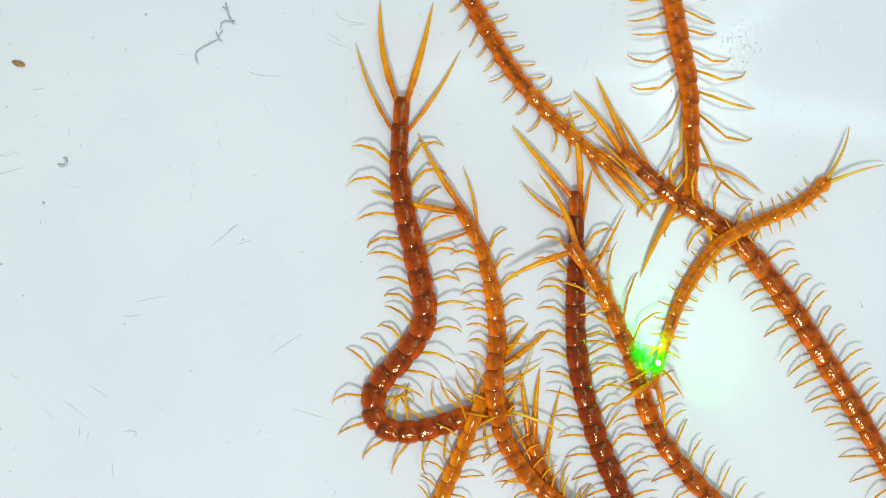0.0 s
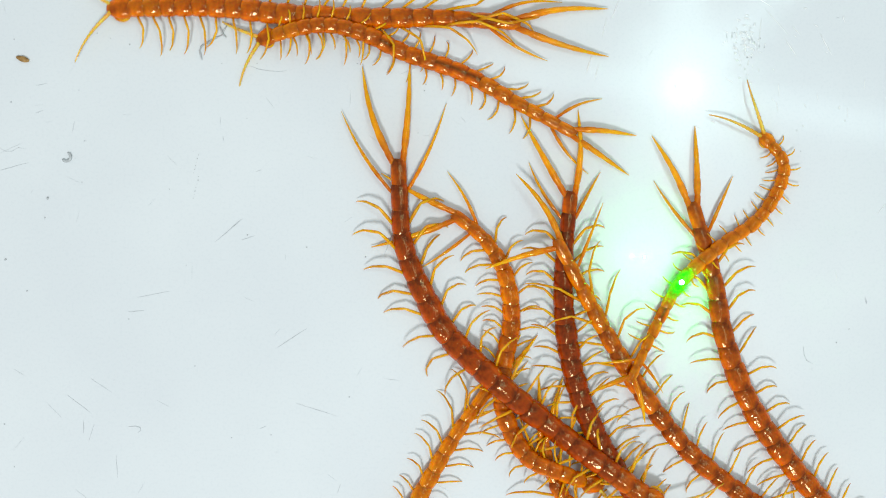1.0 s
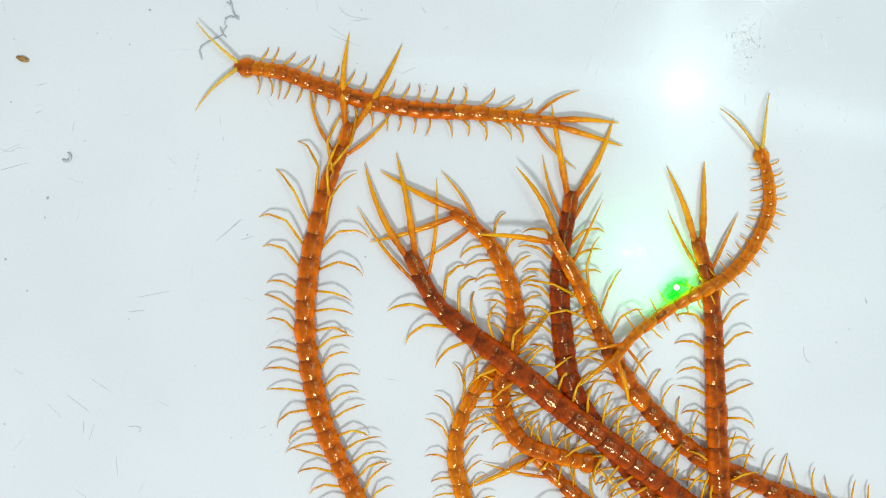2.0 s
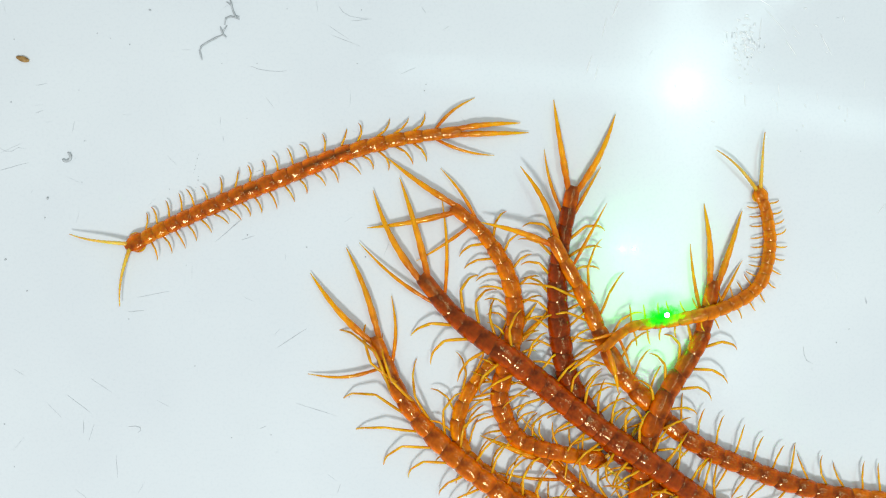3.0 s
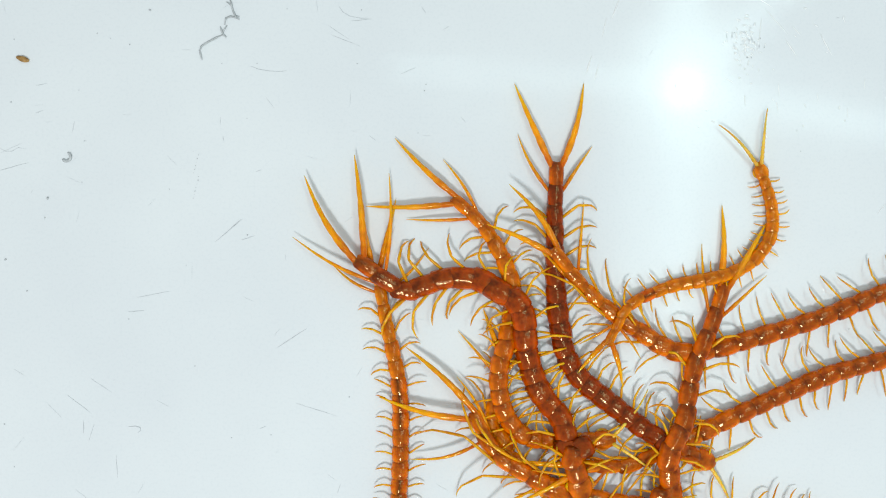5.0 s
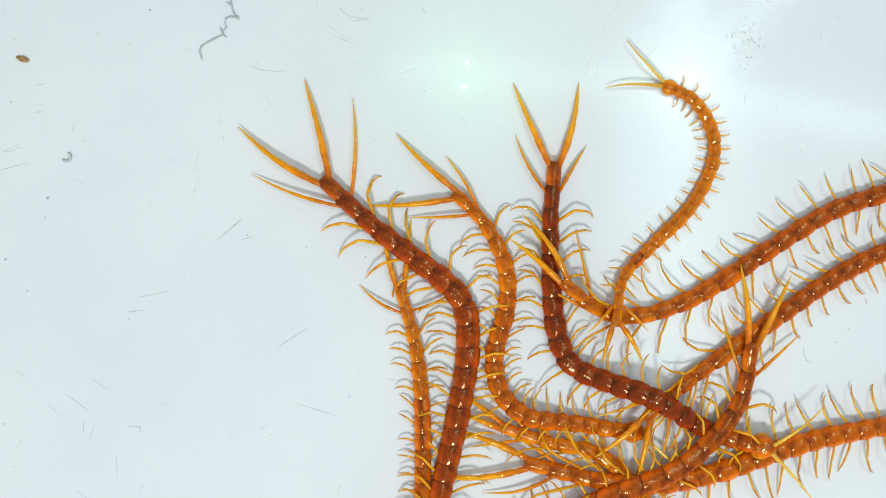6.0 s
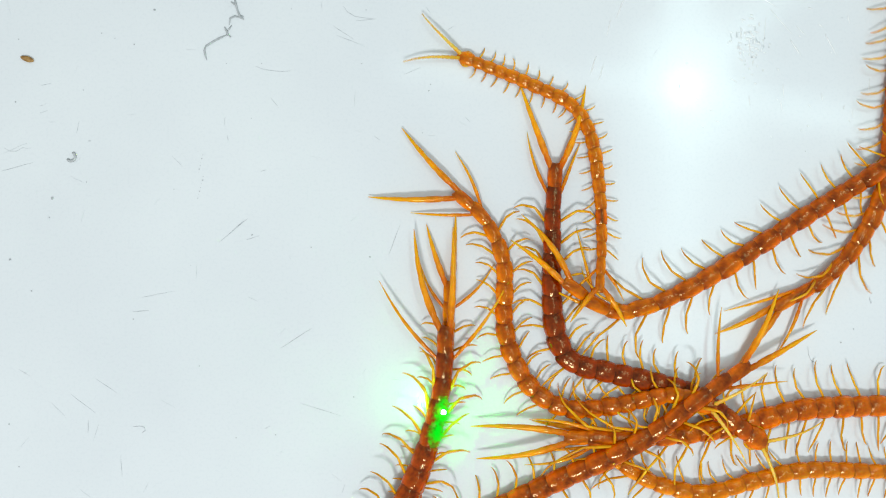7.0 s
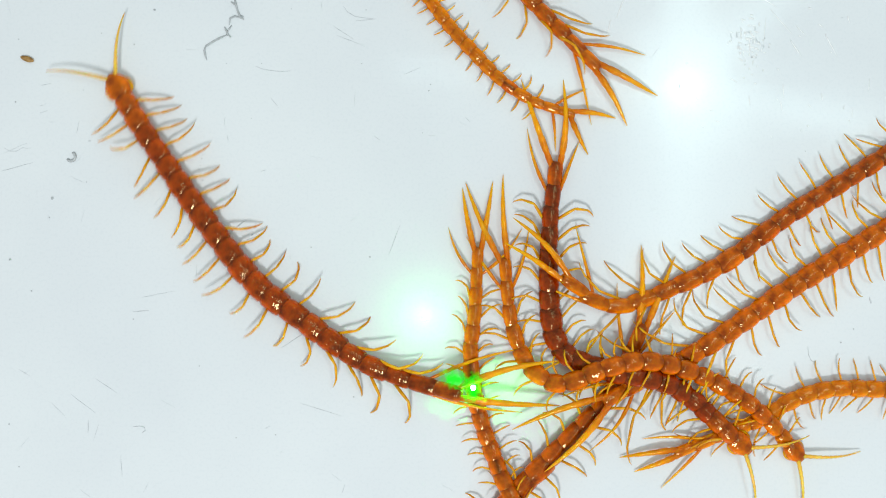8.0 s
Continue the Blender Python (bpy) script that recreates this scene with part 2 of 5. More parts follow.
def claw_mesh(side, width):
    """A stout claw that bows round the head's flank and points ahead."""
    bm = bmesh.new()
    pts = [(width * (-0.45 + 1.0 * u), side * width * (0.02 + 0.20 * math.sin(math.pi * u) - 0.16 * u), -0.04 * width * u) for u in (k / 8 for k in range(9))]
    tube(bm, pts, [width * r for r in (0.14, 0.19, 0.20, 0.19, 0.17, 0.14, 0.10, 0.06, 0.015)], 8, 0.7)
    return bm


def head_mesh(pitch, width):
    bm = bmesh.new()
    bmesh.ops.create_uvsphere(bm, u_segments=14, v_segments=9, radius=0.5)
    for v in bm.verts:
        taper = 1 - 0.28 * max(0, v.co.x) - 0.05 * max(0, -v.co.x)
        v.co = Vector((v.co.x * pitch * 1.5, v.co.y * width * taper, v.co.z * width * 0.5))
    return bm


def ring_lengths():
    """Lengths of the rings from the tail to the head, as shares of the mean: long behind, short in front, every other one shorter."""
    w = np.array([(1.20 - 0.40 * i / SEGMENTS) * (1.05 if i % 2 else 0.95) for i in range(SEGMENTS + 1)])
    return w / w.mean()


SHARES = ring_lengths()


def centipede(skin, length, width, reach4, label, seed, streaks, fore, trail, bead):
    """Builds one animal at the origin. Returns it, its rings from the tail to the head, and the legs of each ring."""
    rng = random.Random(seed)
    body = tagged(new("centipede"), label, "centipede", "centipedes in the tray")
    pitch = length / (SEGMENTS + 0.6)
    rings, legs, prongs = [], [], []
    scale = width / (38 * 0.17 * MM)
    for i in range(SEGMENTS + 1):
        u = i / SEGMENTS
        w = width * (0.66 + 0.34 * min(1, u / 0.30)) * (1 - 0.16 * max(0, u - 0.6) / 0.4)
        if i == SEGMENTS:
            ring = part("head", head_mesh(pitch * 1.1, w * 1.26), SKIN[{"dark": "mid", "brown": "mid"}.get(fore, fore)], body, "smooth rounded head shield")
            for side in (1, -1):
                f = part("antenna", feeler_mesh(side, 18.5 * MM * (0.75 + 0.25 * scale), 20 if width < 0.0045 else 40 + 8 * side), FEELER, ring, "thin beaded yellow antenna")
                f.location = (pitch * 0.55, side * w * 0.18, 0.0003)
                claw = part("forcipule", claw_mesh(side, w), PRONG, ring, "short curved orange poison claw")
                claw.location = (pitch * 0.1, side * w * 0.40, -0.14 * w)
            pair = []
        else:
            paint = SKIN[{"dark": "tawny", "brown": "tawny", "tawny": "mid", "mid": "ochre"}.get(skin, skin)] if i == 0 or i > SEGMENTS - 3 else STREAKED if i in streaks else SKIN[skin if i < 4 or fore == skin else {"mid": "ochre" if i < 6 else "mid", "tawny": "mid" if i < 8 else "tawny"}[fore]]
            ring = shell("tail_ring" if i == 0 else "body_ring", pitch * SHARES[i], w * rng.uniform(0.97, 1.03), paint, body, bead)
            pair = []
            for side in (1, -1):
                if i == 0:
                    k = len(prongs)
                    f = part("terminal_leg", prong_mesh(side, reach4[k] * MM, 0.96 * MM * (0.5 + 0.5 * scale), rng.uniform(-0.6, 0.9)), PRONG, ring, "thick tapered orange terminal leg")
                    f.location = (-pitch * 0.4, side * w * 0.24, 0)
                    prongs.append((side, f))
                elif i == 1:
                    k = len(prongs)
                    f = part("rear_leg", prong_mesh(side, reach4[k] * MM, 0.53 * MM * (0.5 + 0.5 * scale), rng.uniform(-0.2, 1.2)), PRONG, ring, "slender orange rear leg")
                    f.location = (-pitch * 0.3, side * w * 0.40, -0.0003)
                    prongs.append((side, f))
                else:
                    near = max(0.0, 1 - (i - 2) / 5)
                    reach = (9.1 + (3.2 + 7.0 * trail) * near) * (1 + 0.22 * trail) * MM * scale ** 1.9 * rng.uniform(0.88, 1.08)
                    f = part("leg", leg_mesh(side, reach, (26 + (18 + 22 * trail) * near + rng.uniform(-9, 12)) * (1 if scale > 0.7 else 0.3), (rng.uniform(22, 62) + 12 * near) * min(1, scale), (0.11 + 0.67 * scale) * (1 + 0.22 * near)), LEG, ring)
                    f.location = (0, side * w * 0.44, -0.0004)
                    pair.append((side, f))
        rings.append(ring)
        legs.append(pair)
    return body, rings, legs, prongs, pitch, rng


def smooth_line(points, step=0.8):
    """A rounded line through points, in even steps."""
    p = np.array(points, float)
    p = np.vstack([2 * p[0] - p[1], p, 2 * p[-1] - p[-2]])
    out = []
    for a, b, c, d in zip(p, p[1:], p[2:], p[3:]):
        for u in np.linspace(0, 1, 24, endpoint=False):
            out.append(0.5 * (2 * b + (c - a) * u + (2 * a - 5 * b + 4 * c - d) * u * u + (3 * b - a - 3 * c + d) * u ** 3))
    out.append(p[-2])
    return np.array(out)


def spread(points, pitch, n):
    """n places along the line, pitch apart from its start; past its end it goes straight on.
    Where the line ends on the tray's middle it ends at the head, and the animal draws in or stretches a little to suit."""
    line = smooth_line(points)
    if abs(points[-1][0]) < 131 and abs(points[-1][1]) < 73:
        whole = np.linalg.norm(np.diff(line, axis=0), axis=1).sum()
        pitch *= float(np.clip(whole / (pitch * (n - 0.5)), 0.85, 1.13))
    far = line[-1] + (line[-1] - line[-8]) / np.linalg.norm(line[-1] - line[-8]) * 400
    line = np.vstack([line, far])
    run = np.concatenate([[0], np.cumsum(np.linalg.norm(np.diff(line, axis=0), axis=1))])
    s = np.concatenate([[0], np.cumsum((SHARES[1:n] + SHARES[:n - 1]) / 2)]) * pitch
    return np.stack([np.interp(s, run, line[:, k]) for k in (0, 1)], 1)


def ease(times, values, t):
    """Monotone smooth interpolation in time of an array of values."""
    times = np.array(times)
    v = np.array(values)
    h = np.diff(times)[:, None, None]
    d = np.diff(v, axis=0) / h
    m = np.zeros_like(v)
    m[0], m[-1] = d[0], d[-1]
    for k in range(1, len(v) - 1):
        w1, w2 = 2 * h[k] + h[k - 1], h[k] + 2 * h[k - 1]
        same = d[k - 1] * d[k] > 0
        with np.errstate(divide="ignore", invalid="ignore"):
            m[k] = np.where(same, (w1 + w2) / (w1 / d[k - 1] + w2 / d[k]), 0)
    k = int(np.clip(np.searchsorted(times, t, "right") - 1, 0, len(times) - 2))
    q = times[k + 1] - times[k]
    u = (t - times[k]) / q
    return ((2 * u ** 3 - 3 * u ** 2 + 1) * v[k] + (u ** 3 - 2 * u ** 2 + u) * q * m[k]
            + (3 * u ** 2 - 2 * u ** 3) * v[k + 1] + (u ** 3 - u ** 2) * q * m[k + 1])


HERD = {}
WAYS = {}
FANS = {}


def animal(key, skin, length, width, reach4, label, streaks=(), fore="", trail=0.0, bead=1.0):
    body, rings, legs, prongs, pitch, rng = centipede(skin, length * MM, width * MM, reach4, label, len(HERD) + 3, streaks, fore or skin, trail, bead)
    HERD[key] = dict(body=body, rings=rings, legs=legs, prongs=prongs, pitch=pitch / MM, width=width, rng=rng)
    WAYS[key] = {}
    FANS[key] = []


def fan(key, t, *turns):
    """Which way the two terminal and the two rear legs point at t seconds, in degrees from the tray's x."""
    FANS[key].append((t, turns))


def way(key, t, *points):
    """Where an animal's midline lies at t seconds, from its tail to its head, in millimetres on the tray."""
    WAYS[key][t] = list(zip(points[::2], points[1::2]))


TIMES = sorted({round(k * 0.2, 1) for k in range(41)} | {round(7 + k * 0.1, 1) for k in range(11)} | {0.3, 0.5, 1.5, 1.7, 3.5, 3.7, 4.5, 6.5})


def fan_at(key, t):
    """Which way the four long tail legs point at any time."""
    seen = [r[0] for r in FANS[key]]
    return [float(np.interp(t, seen, np.degrees(np.unwrap(np.radians([r[1][k] for r in FANS[key]]))))) for k in range(4)]


def layout():
    """The rings' places at all times; an animal that crosses another one climbs over it."""
    eye = {t: (np.interp(t, [r[0] for r in CAMERA_ROWS], [r[1] for r in CAMERA_ROWS]),
               np.interp(t, [r[0] for r in CAMERA_ROWS], [r[2] for r in CAMERA_ROWS])) for t in TIMES}
    places = {}
    for key, h in HERD.items():
        ts = sorted(WAYS[key])
        shapes = [spread(WAYS[key][t], h["pitch"], SEGMENTS + 1) for t in ts]
        for t in TIMES:
            line = ease(ts, shapes, t)
            for i in range(1, len(line)):
                d = line[i] - line[i - 1]
                step = np.linalg.norm(d)
                own = h["pitch"] * (SHARES[i] + SHARES[i - 1]) / 2
                line[i] = line[i - 1] + d / max(1e-6, step) * np.clip(step, 0.85 * own, 1.13 * own)
            places[key, t] = line
    for t in TIMES:
        below = np.zeros((0, 3))
        order = ["A"] + [k for k in HERD if k != "A"] if t < 0.25 else list(HERD) if t < 7.6 else ["P", "M", "H", "J", "C", "B", "D", "I", "A", "E"]
        for key in order:
            h = HERD[key]
            line, w = places[key, t], h["width"]
            z = np.full(len(line), 0.34 * w + 0.6)
            if len(below):
                # the tail is carried high enough for its long legs to lie over what they cross
                for turn in fan_at(key, t)[:2]:
                    for run in (4, 8, 12, 16, 20):
                        p = line[0] + run * np.array([math.cos(radians(turn)), math.sin(radians(turn))])
                        near = np.linalg.norm(below[:, :2] - p, axis=1) < 3.4
                        if near.any():
                            z[0] = max(z[0], min(9.0, below[near, 2].max() + 3.6))
                gap = np.linalg.norm(line[:, None] - below[None, :, :2], axis=2)
                lift = np.where(gap < 6.5, below[None, :, 2] + 3.0 * np.sqrt(np.clip(1 - (gap / 7.5) ** 2, 0, 1)), 0).max(1)
                z = np.maximum(z, np.minimum(lift, 10.0))
                for i in range(1, len(z)):
                    z[i] = max(z[i], z[i - 1] - 0.36 * h["pitch"])
                for i in range(len(z) - 2, -1, -1):
                    z[i] = max(z[i], z[i + 1] - 0.36 * h["pitch"])
                z[1:-1] = (z[:-2] + 2 * z[1:-1] + z[2:]) / 4
            c = np.array(eye[t])
            line = c + (line - c) * (1 - z[:, None] / (EYE / MM))
            places[key, t] = np.column_stack([line, z])
            below = np.vstack([below, places[key, t]])
    return places


# ---- the animals, bottom of the heap first ----
animal("P", "pale", 108.8, 5.10, (17.8, 14.8, 16.4, 17.1), "pale orange glossy centipede with thin golden legs, under the others", trail=0.8)
way("P", 0.0, 17.6, -34.9, 13.9, -41.7, 7.4, -57.9, 0.6, -73.5, -6.2, -86.8)
way("P", 0.5, 16.9, -36.6, 13.5, -43.4, 7.1, -58.7, 0.8, -74.3, -6.0, -87.6)
way("P", 1.0, 15.0, -40.6, 10.4, -46.6, 2.7, -57.6, -7.5, -75.0, -16.0, -88.2)
way("P", 1.5, 17.2, -35.5, 11.2, -44.0, 5.3, -55.9, 0.7, -75.0, -2.4, -88.2)
way("P", 2.8, 18.9, -30.4, 11.2, -38.1, 4.8, -49.1, 5.3, -61.0, 14.6, -69.5, 29.9, -78.0)
way("P", 3.5, 18.5, -30.4, 12.1, -37.2, 7.0, -47.4, 7.8, -59.3, 16.3, -69.5, 29.9, -78.0)
way("P", 4.5, 18.5, -27.9, 13.8, -37.2, 8.2, -46.6, 7.8, -57.6, 14.6, -67.8, 28.2, -76.3, 45.2, -83.1)
way("P", 5.8, 16.3, -51.7, 28.2, -58.5, 43.5, -61.0, 54.6, -67.8, 59.7, -76.3, 63.9, -88.2)
way("P", 6.2, 26.5, -55.9, 38.4, -58.5, 48.6, -61.0, 55.4, -67.8, 62.2, -78.0, 70.7, -88.2)
way("P", 6.5, 33.3, -51.7, 45.2, -55.1, 53.7, -62.7, 63.9, -72.9, 75.8, -83.1)
way("P", 7.0, 42.2, -55.1, 50.7, -63.6, 62.6, -70.4, 77.9, -73.3, 93.2, -69.5, 108.5, -66.5, 131.9, -67.0)
way("P", 7.2, 40.5, -54.2, 50.7, -63.1, 64.3, -69.5, 81.3, -72.2, 98.3, -67.0, 113.6, -61.9, 131.9, -61.0)
way("P", 7.5, 49.0, -59.3, 60.9, -63.1, 76.2, -65.3, 91.5, -59.3, 106.8, -53.4, 131.9, -49.6)
way("P", 7.7, 50.7, -60.2, 62.6, -61.4, 77.9, -59.3, 93.2, -53.4, 110.2, -48.3, 131.9, -45.4)
way("P", 8.0, 71.9, -60.2, 84.7, -55.1, 94.9, -50.8, 105.1, -44.9, 117.0, -42.0, 131.9, -42.3)
fan("P", 0.0, 37, 52, 25, 61)
fan("P", 1.0, 49, 58, 42, 65)
fan("P", 1.5, 46, 56, 33, 64)
fan("P", 3.5, 45, 54, 26, 67)
fan("P", 4.5, 60, 96, 33, 98)
fan("P", 5.8, 122, 132, 119, -176)
fan("P", 6.2, 167, -178, 159, -166)
fan("P", 6.5, 162, -174, 144, -162)
fan("P", 7.0, 146, 171, 120, -174)
fan("P", 7.5, 159, -169, 137, -154)
fan("P", 8.0, -171, -158, -179, -134)
animal("M", "mid", 119.0, 5.78, (20.5, 20.9, 22.3, 19.6), "amber-brown glossy centipede with golden legs, trailing a spread tail", (), "tawny", 0.6)
way("M", 0.0, 28.6, -57.9, 32.0, -68.1, 38.0, -77.4)
way("M", 0.5, 29.7, -57.8, 33.6, -68.9, 39.0, -78.2)
way("M", 1.0, 30.8, -61.0, 34.2, -71.2, 40.1, -79.7)
way("M", 1.5, 28.2, -63.6, 36.7, -72.9, 45.2, -81.4)
way("M", 2.8, 32.5, -64.4, 41.8, -72.9, 52.0, -79.7)
way("M", 3.5, 34.2, -66.1, 43.5, -73.8, 55.4, -78.9, 70.7, -78.0, 87.7, -74.6)
way("M", 4.0, 34.2, -65.3, 43.5, -72.9, 57.1, -77.2, 74.1, -72.9, 91.1, -69.5, 121.7, -69.5)
way("M", 4.5, 36.7, -68.7, 50.3, -72.1, 65.6, -70.4, 80.9, -65.3, 97.9, -60.5, 114.9, -57.6, 133.3, -55.4)
way("M", 5.8, 60.5, -52.5, 71.6, -42.3, 87.7, -31.3, 104.7, -19.4, 120.0, -8.3, 133.3, -1.9)
way("M", 6.2, 67.3, -43.2, 87.7, -29.1, 104.7, -17.7, 120.0, -8.3, 133.3, -1.9)
way("M", 6.5, 75.0, -33.0, 89.4, -26.7, 104.7, -20.2, 120.0, -13.4, 133.3, -7.5)
way("M", 6.8, 89.8, -22.8, 103.4, -16.0, 117.0, -8.3, 125.5, 1.9, 131.9, 12.1)
way("M", 7.0, 101.7, -16.0, 114.4, -8.3, 124.6, 3.6, 131.4, 18.9, 134.0, 41.0)
way("M", 7.2, 120.9, 9.5, 121.6, 27.4, 122.6, 49.5, 123.8, 69.9, 124.6, 88.6)
way("M", 7.3, 119.0, 19.7, 114.4, 36.7, 108.5, 54.6, 102.5, 73.3, 96.6, 90.3)
way("M", 7.4, 110.2, 18.0, 101.7, 35.9, 94.0, 52.9, 86.4, 68.2, 79.6, 85.2)
way("M", 7.5, 89.4, 20.9, 79.9, 35.0, 68.5, 50.3, 57.5, 68.2, 49.0, 83.5)
way("M", 7.7, 68.5, 41.8, 59.2, 52.9, 48.1, 65.6, 38.8, 76.7, 28.6, 88.6)
way("M", 8.0, 42.7, 57.1, 35.4, 64.4, 26.0, 74.1, 16.7, 85.2)
fan("M", 0.0, 85, 97, 76, 113)
fan("M", 0.5, 90, 105, 75, 116)
fan("M", 1.0, 75, 91, 65, 115)
fan("M", 1.5, 140, -126, 112, 163)
fan("M", 2.8, 149, 161, 134, 177)
fan("M", 3.5, 134, 153, 125, 167)
fan("M", 4.5, 148, 172, 139, -168)
fan("M", 5.8, -134, -91, -155, -87)
fan("M", 6.5, -149, -129, -176, -129)
fan("M", 7.0, -153, -126, -163, -114)
fan("M", 7.2, -118, -97, -143, -88)
fan("M", 7.3, -88, -70, -101, -58)
fan("M", 7.4, -87, -62, -106, -44)
fan("M", 7.5, -76, -44, -93, -15)
fan("M", 7.7, -70, -39, -90, -13)
fan("M", 8.0, -59, -28, -76, -9)
animal("J", "mid", 124.1, 6.46, (29.9, 28.6, 20.0, 22.0), "amber-brown glossy centipede with golden legs, long and quick", trail=1.3)
way("J", 0.0, 75.7, 22.0, 76.1, 33.9, 75.1, 50.9, 72.0, 66.2, 69.4, 81.5)
way("J", 0.3, 71.5, 44.2, 61.6, 55.8, 48.0, 67.7, 34.4, 77.0, 20.8, 84.7)
way("J", 0.5, 58.6, 54.9, 47.5, 62.1, 35.6, 68.9, 20.3, 74.8, 3.3, 80.8)
way("J", 0.8, 38.4, 61.4, 19.7, 67.3, -0.7, 72.4, -22.8, 75.0, -48.3, 77.5, -65.3, 79.2)
way("J", 1.0, 18.9, 68.2, -0.7, 69.5, -24.5, 69.5, -48.3, 70.7, -68.7, 72.9, -99.3, 72.4)
way("J", 1.2, 12.1, 66.1, -4.1, 62.2, -24.5, 56.3, -48.3, 46.1, -68.7, 37.6, -85.7, 29.4, -101.8, 18.9)
way("J", 1.5, -15.1, 54.6, -27.9, 43.5, -41.5, 30.8, -55.1, 15.5, -67.0, 1.9, -84.0, -13.4, -101.8, -26.2)
way("J", 1.7, -21.9, 51.2, -28.7, 37.6, -37.2, 17.2, -43.2, -1.5, -45.7, -20.2, -50.0, -40.6, -52.5, -71.2)
way("J", 2.2, -31.3, 18.9, -38.1, 1.9, -41.5, -16.8, -39.8, -37.2, -31.3, -57.6, -17.7, -74.6)
way("J", 2.8, -23.1, -21.9, -16.8, -38.1, -6.6, -56.8, 7.8, -72.9, 23.1, -84.8)
way("J", 3.0, -19.0, -30.4, -11.7, -45.7, 1.0, -60.2, 18.0, -73.8, 33.3, -83.1)
way("J", 3.5, -6.6, -42.3, 5.3, -53.4, 16.3, -67.8, 24.8, -78.0, 36.7, -88.2)
way("J", 4.0, 5.3, -48.3, 10.4, -59.3, 21.4, -70.4, 33.3, -79.7, 50.3, -86.5)
way("J", 4.5, 5.8, -48.3, 9.2, -58.5, 18.9, -67.5, 29.9, -75.5, 46.9, -81.4)
way("J", 5.8, 25.7, -64.4, 43.5, -69.9, 62.2, -71.6, 87.7, -68.3, 109.8, -63.6, 133.3, -62.4)
way("J", 6.2, 30.8, -65.8, 50.3, -69.5, 70.7, -68.7, 91.1, -61.9, 111.5, -54.2, 133.3, -47.4)
way("J", 6.5, 30.8, -61.9, 50.3, -63.1, 70.7, -62.4, 89.4, -59.0, 104.7, -61.0, 116.6, -68.7, 126.8, -78.0)
way("J", 6.8, 35.4, -59.3, 60.9, -59.3, 86.4, -55.9, 108.5, -51.7, 131.9, -50.8)
way("J", 7.0, 39.6, -56.8, 60.9, -56.8, 86.4, -53.4, 106.8, -48.3, 131.9, -47.1)
way("J", 7.2, 41.3, -56.3, 66.0, -55.9, 86.4, -50.0, 106.8, -38.1, 131.9, -31.3)
way("J", 7.3, 42.2, -56.3, 66.0, -55.1, 84.7, -48.3, 106.8, -33.8, 131.9, -25.0)
way("J", 7.5, 45.6, -53.4, 67.7, -46.6, 88.1, -37.2, 110.2, -20.2, 131.9, -4.1)
way("J", 7.7, 50.7, -53.4, 67.7, -45.7, 81.3, -35.5, 101.7, -17.7, 131.9, 2.7)
way("J", 8.0, 50.7, -44.0, 66.0, -35.5, 79.6, -28.2, 103.4, -11.7, 131.9, 6.1)
fan("J", 0.0, -117, -75, -120, -24)
fan("J", 0.3, -73, -41, -86, 0)
fan("J", 0.5, -42, -18, -64, 7)
fan("J", 1.0, -17, 7, -29, 11)
fan("J", 1.2, -1, 18, -16, 22)
fan("J", 1.5, 20, 39, 10, 61)
fan("J", 1.7, 46, 77, 29, 92)
fan("J", 2.8, 98, 118, 82, 157)
fan("J", 3.0, 110, 132, 91, -175)
fan("J", 3.5, 128, 153, 122, -176)
fan("J", 4.0, 124, 153, 105, 177)
fan("J", 4.5, 121, 153, 102, -167)
fan("J", 5.8, 162, -171, 150, -165)
fan("J", 6.2, 157, -176, 152, -167)
fan("J", 6.5, 169, -166, 158, -152)
fan("J", 7.0, 176, -169, 170, -163)
fan("J", 7.5, 177, -171, 172, -161)
fan("J", 8.0, -160, -133, -166, -126)
animal("C", "dark", 124.1, 6.46, (26.8, 28.1, 16.6, 19.6), "dark red-brown glossy centipede with golden legs, tail raised")
way("C", 0.0, 41.4, 14.4, 41.4, -0.1, 41.1, -17.1, 42.2, -34.1, 47.3, -54.5, 55.0, -73.2)
way("C", 0.5, 38.7, 14.5, 38.2, -4.2, 38.2, -23.0, 41.6, -40.0, 48.4, -58.7, 56.9, -75.7)
way("C", 1.0, 38.1, 12.9, 36.4, -4.9, 36.7, -21.9, 40.1, -40.6, 46.1, -55.9, 55.4, -71.2)
way("C", 1.5, 38.1, 12.9, 35.5, -6.6, 36.4, -25.3, 39.3, -42.3, 46.9, -55.9, 57.1, -69.5)
way("C", 3.0, 38.4, 14.6, 34.7, -4.9, 35.0, -23.6, 38.4, -40.6, 48.6, -55.9, 60.5, -67.8)
way("C", 3.5, 38.1, 16.3, 34.2, -4.9, 34.2, -25.3, 37.6, -38.9, 50.3, -54.2, 62.2, -66.1)
way("C", 4.0, 36.7, 18.0, 34.2, 0.2, 34.2, -20.2, 36.7, -35.5, 48.6, -50.8, 62.2, -64.4)
way("C", 4.5, 35.0, 21.4, 34.2, 7.0, 34.2, -8.3, 35.0, -21.9, 36.7, -37.2, 48.6, -50.8, 62.2, -61.0)
way("C", 5.8, 33.3, 21.9, 32.5, 3.6, 33.8, -21.9, 38.8, -34.7, 48.6, -40.3, 62.2, -45.7, 80.9, -56.3, 99.6, -61.0)
way("C", 6.2, 33.3, 21.9, 32.1, 3.6, 33.8, -23.6, 38.8, -34.7, 50.3, -39.3, 63.9, -43.2, 79.2, -52.2, 96.2, -59.3)
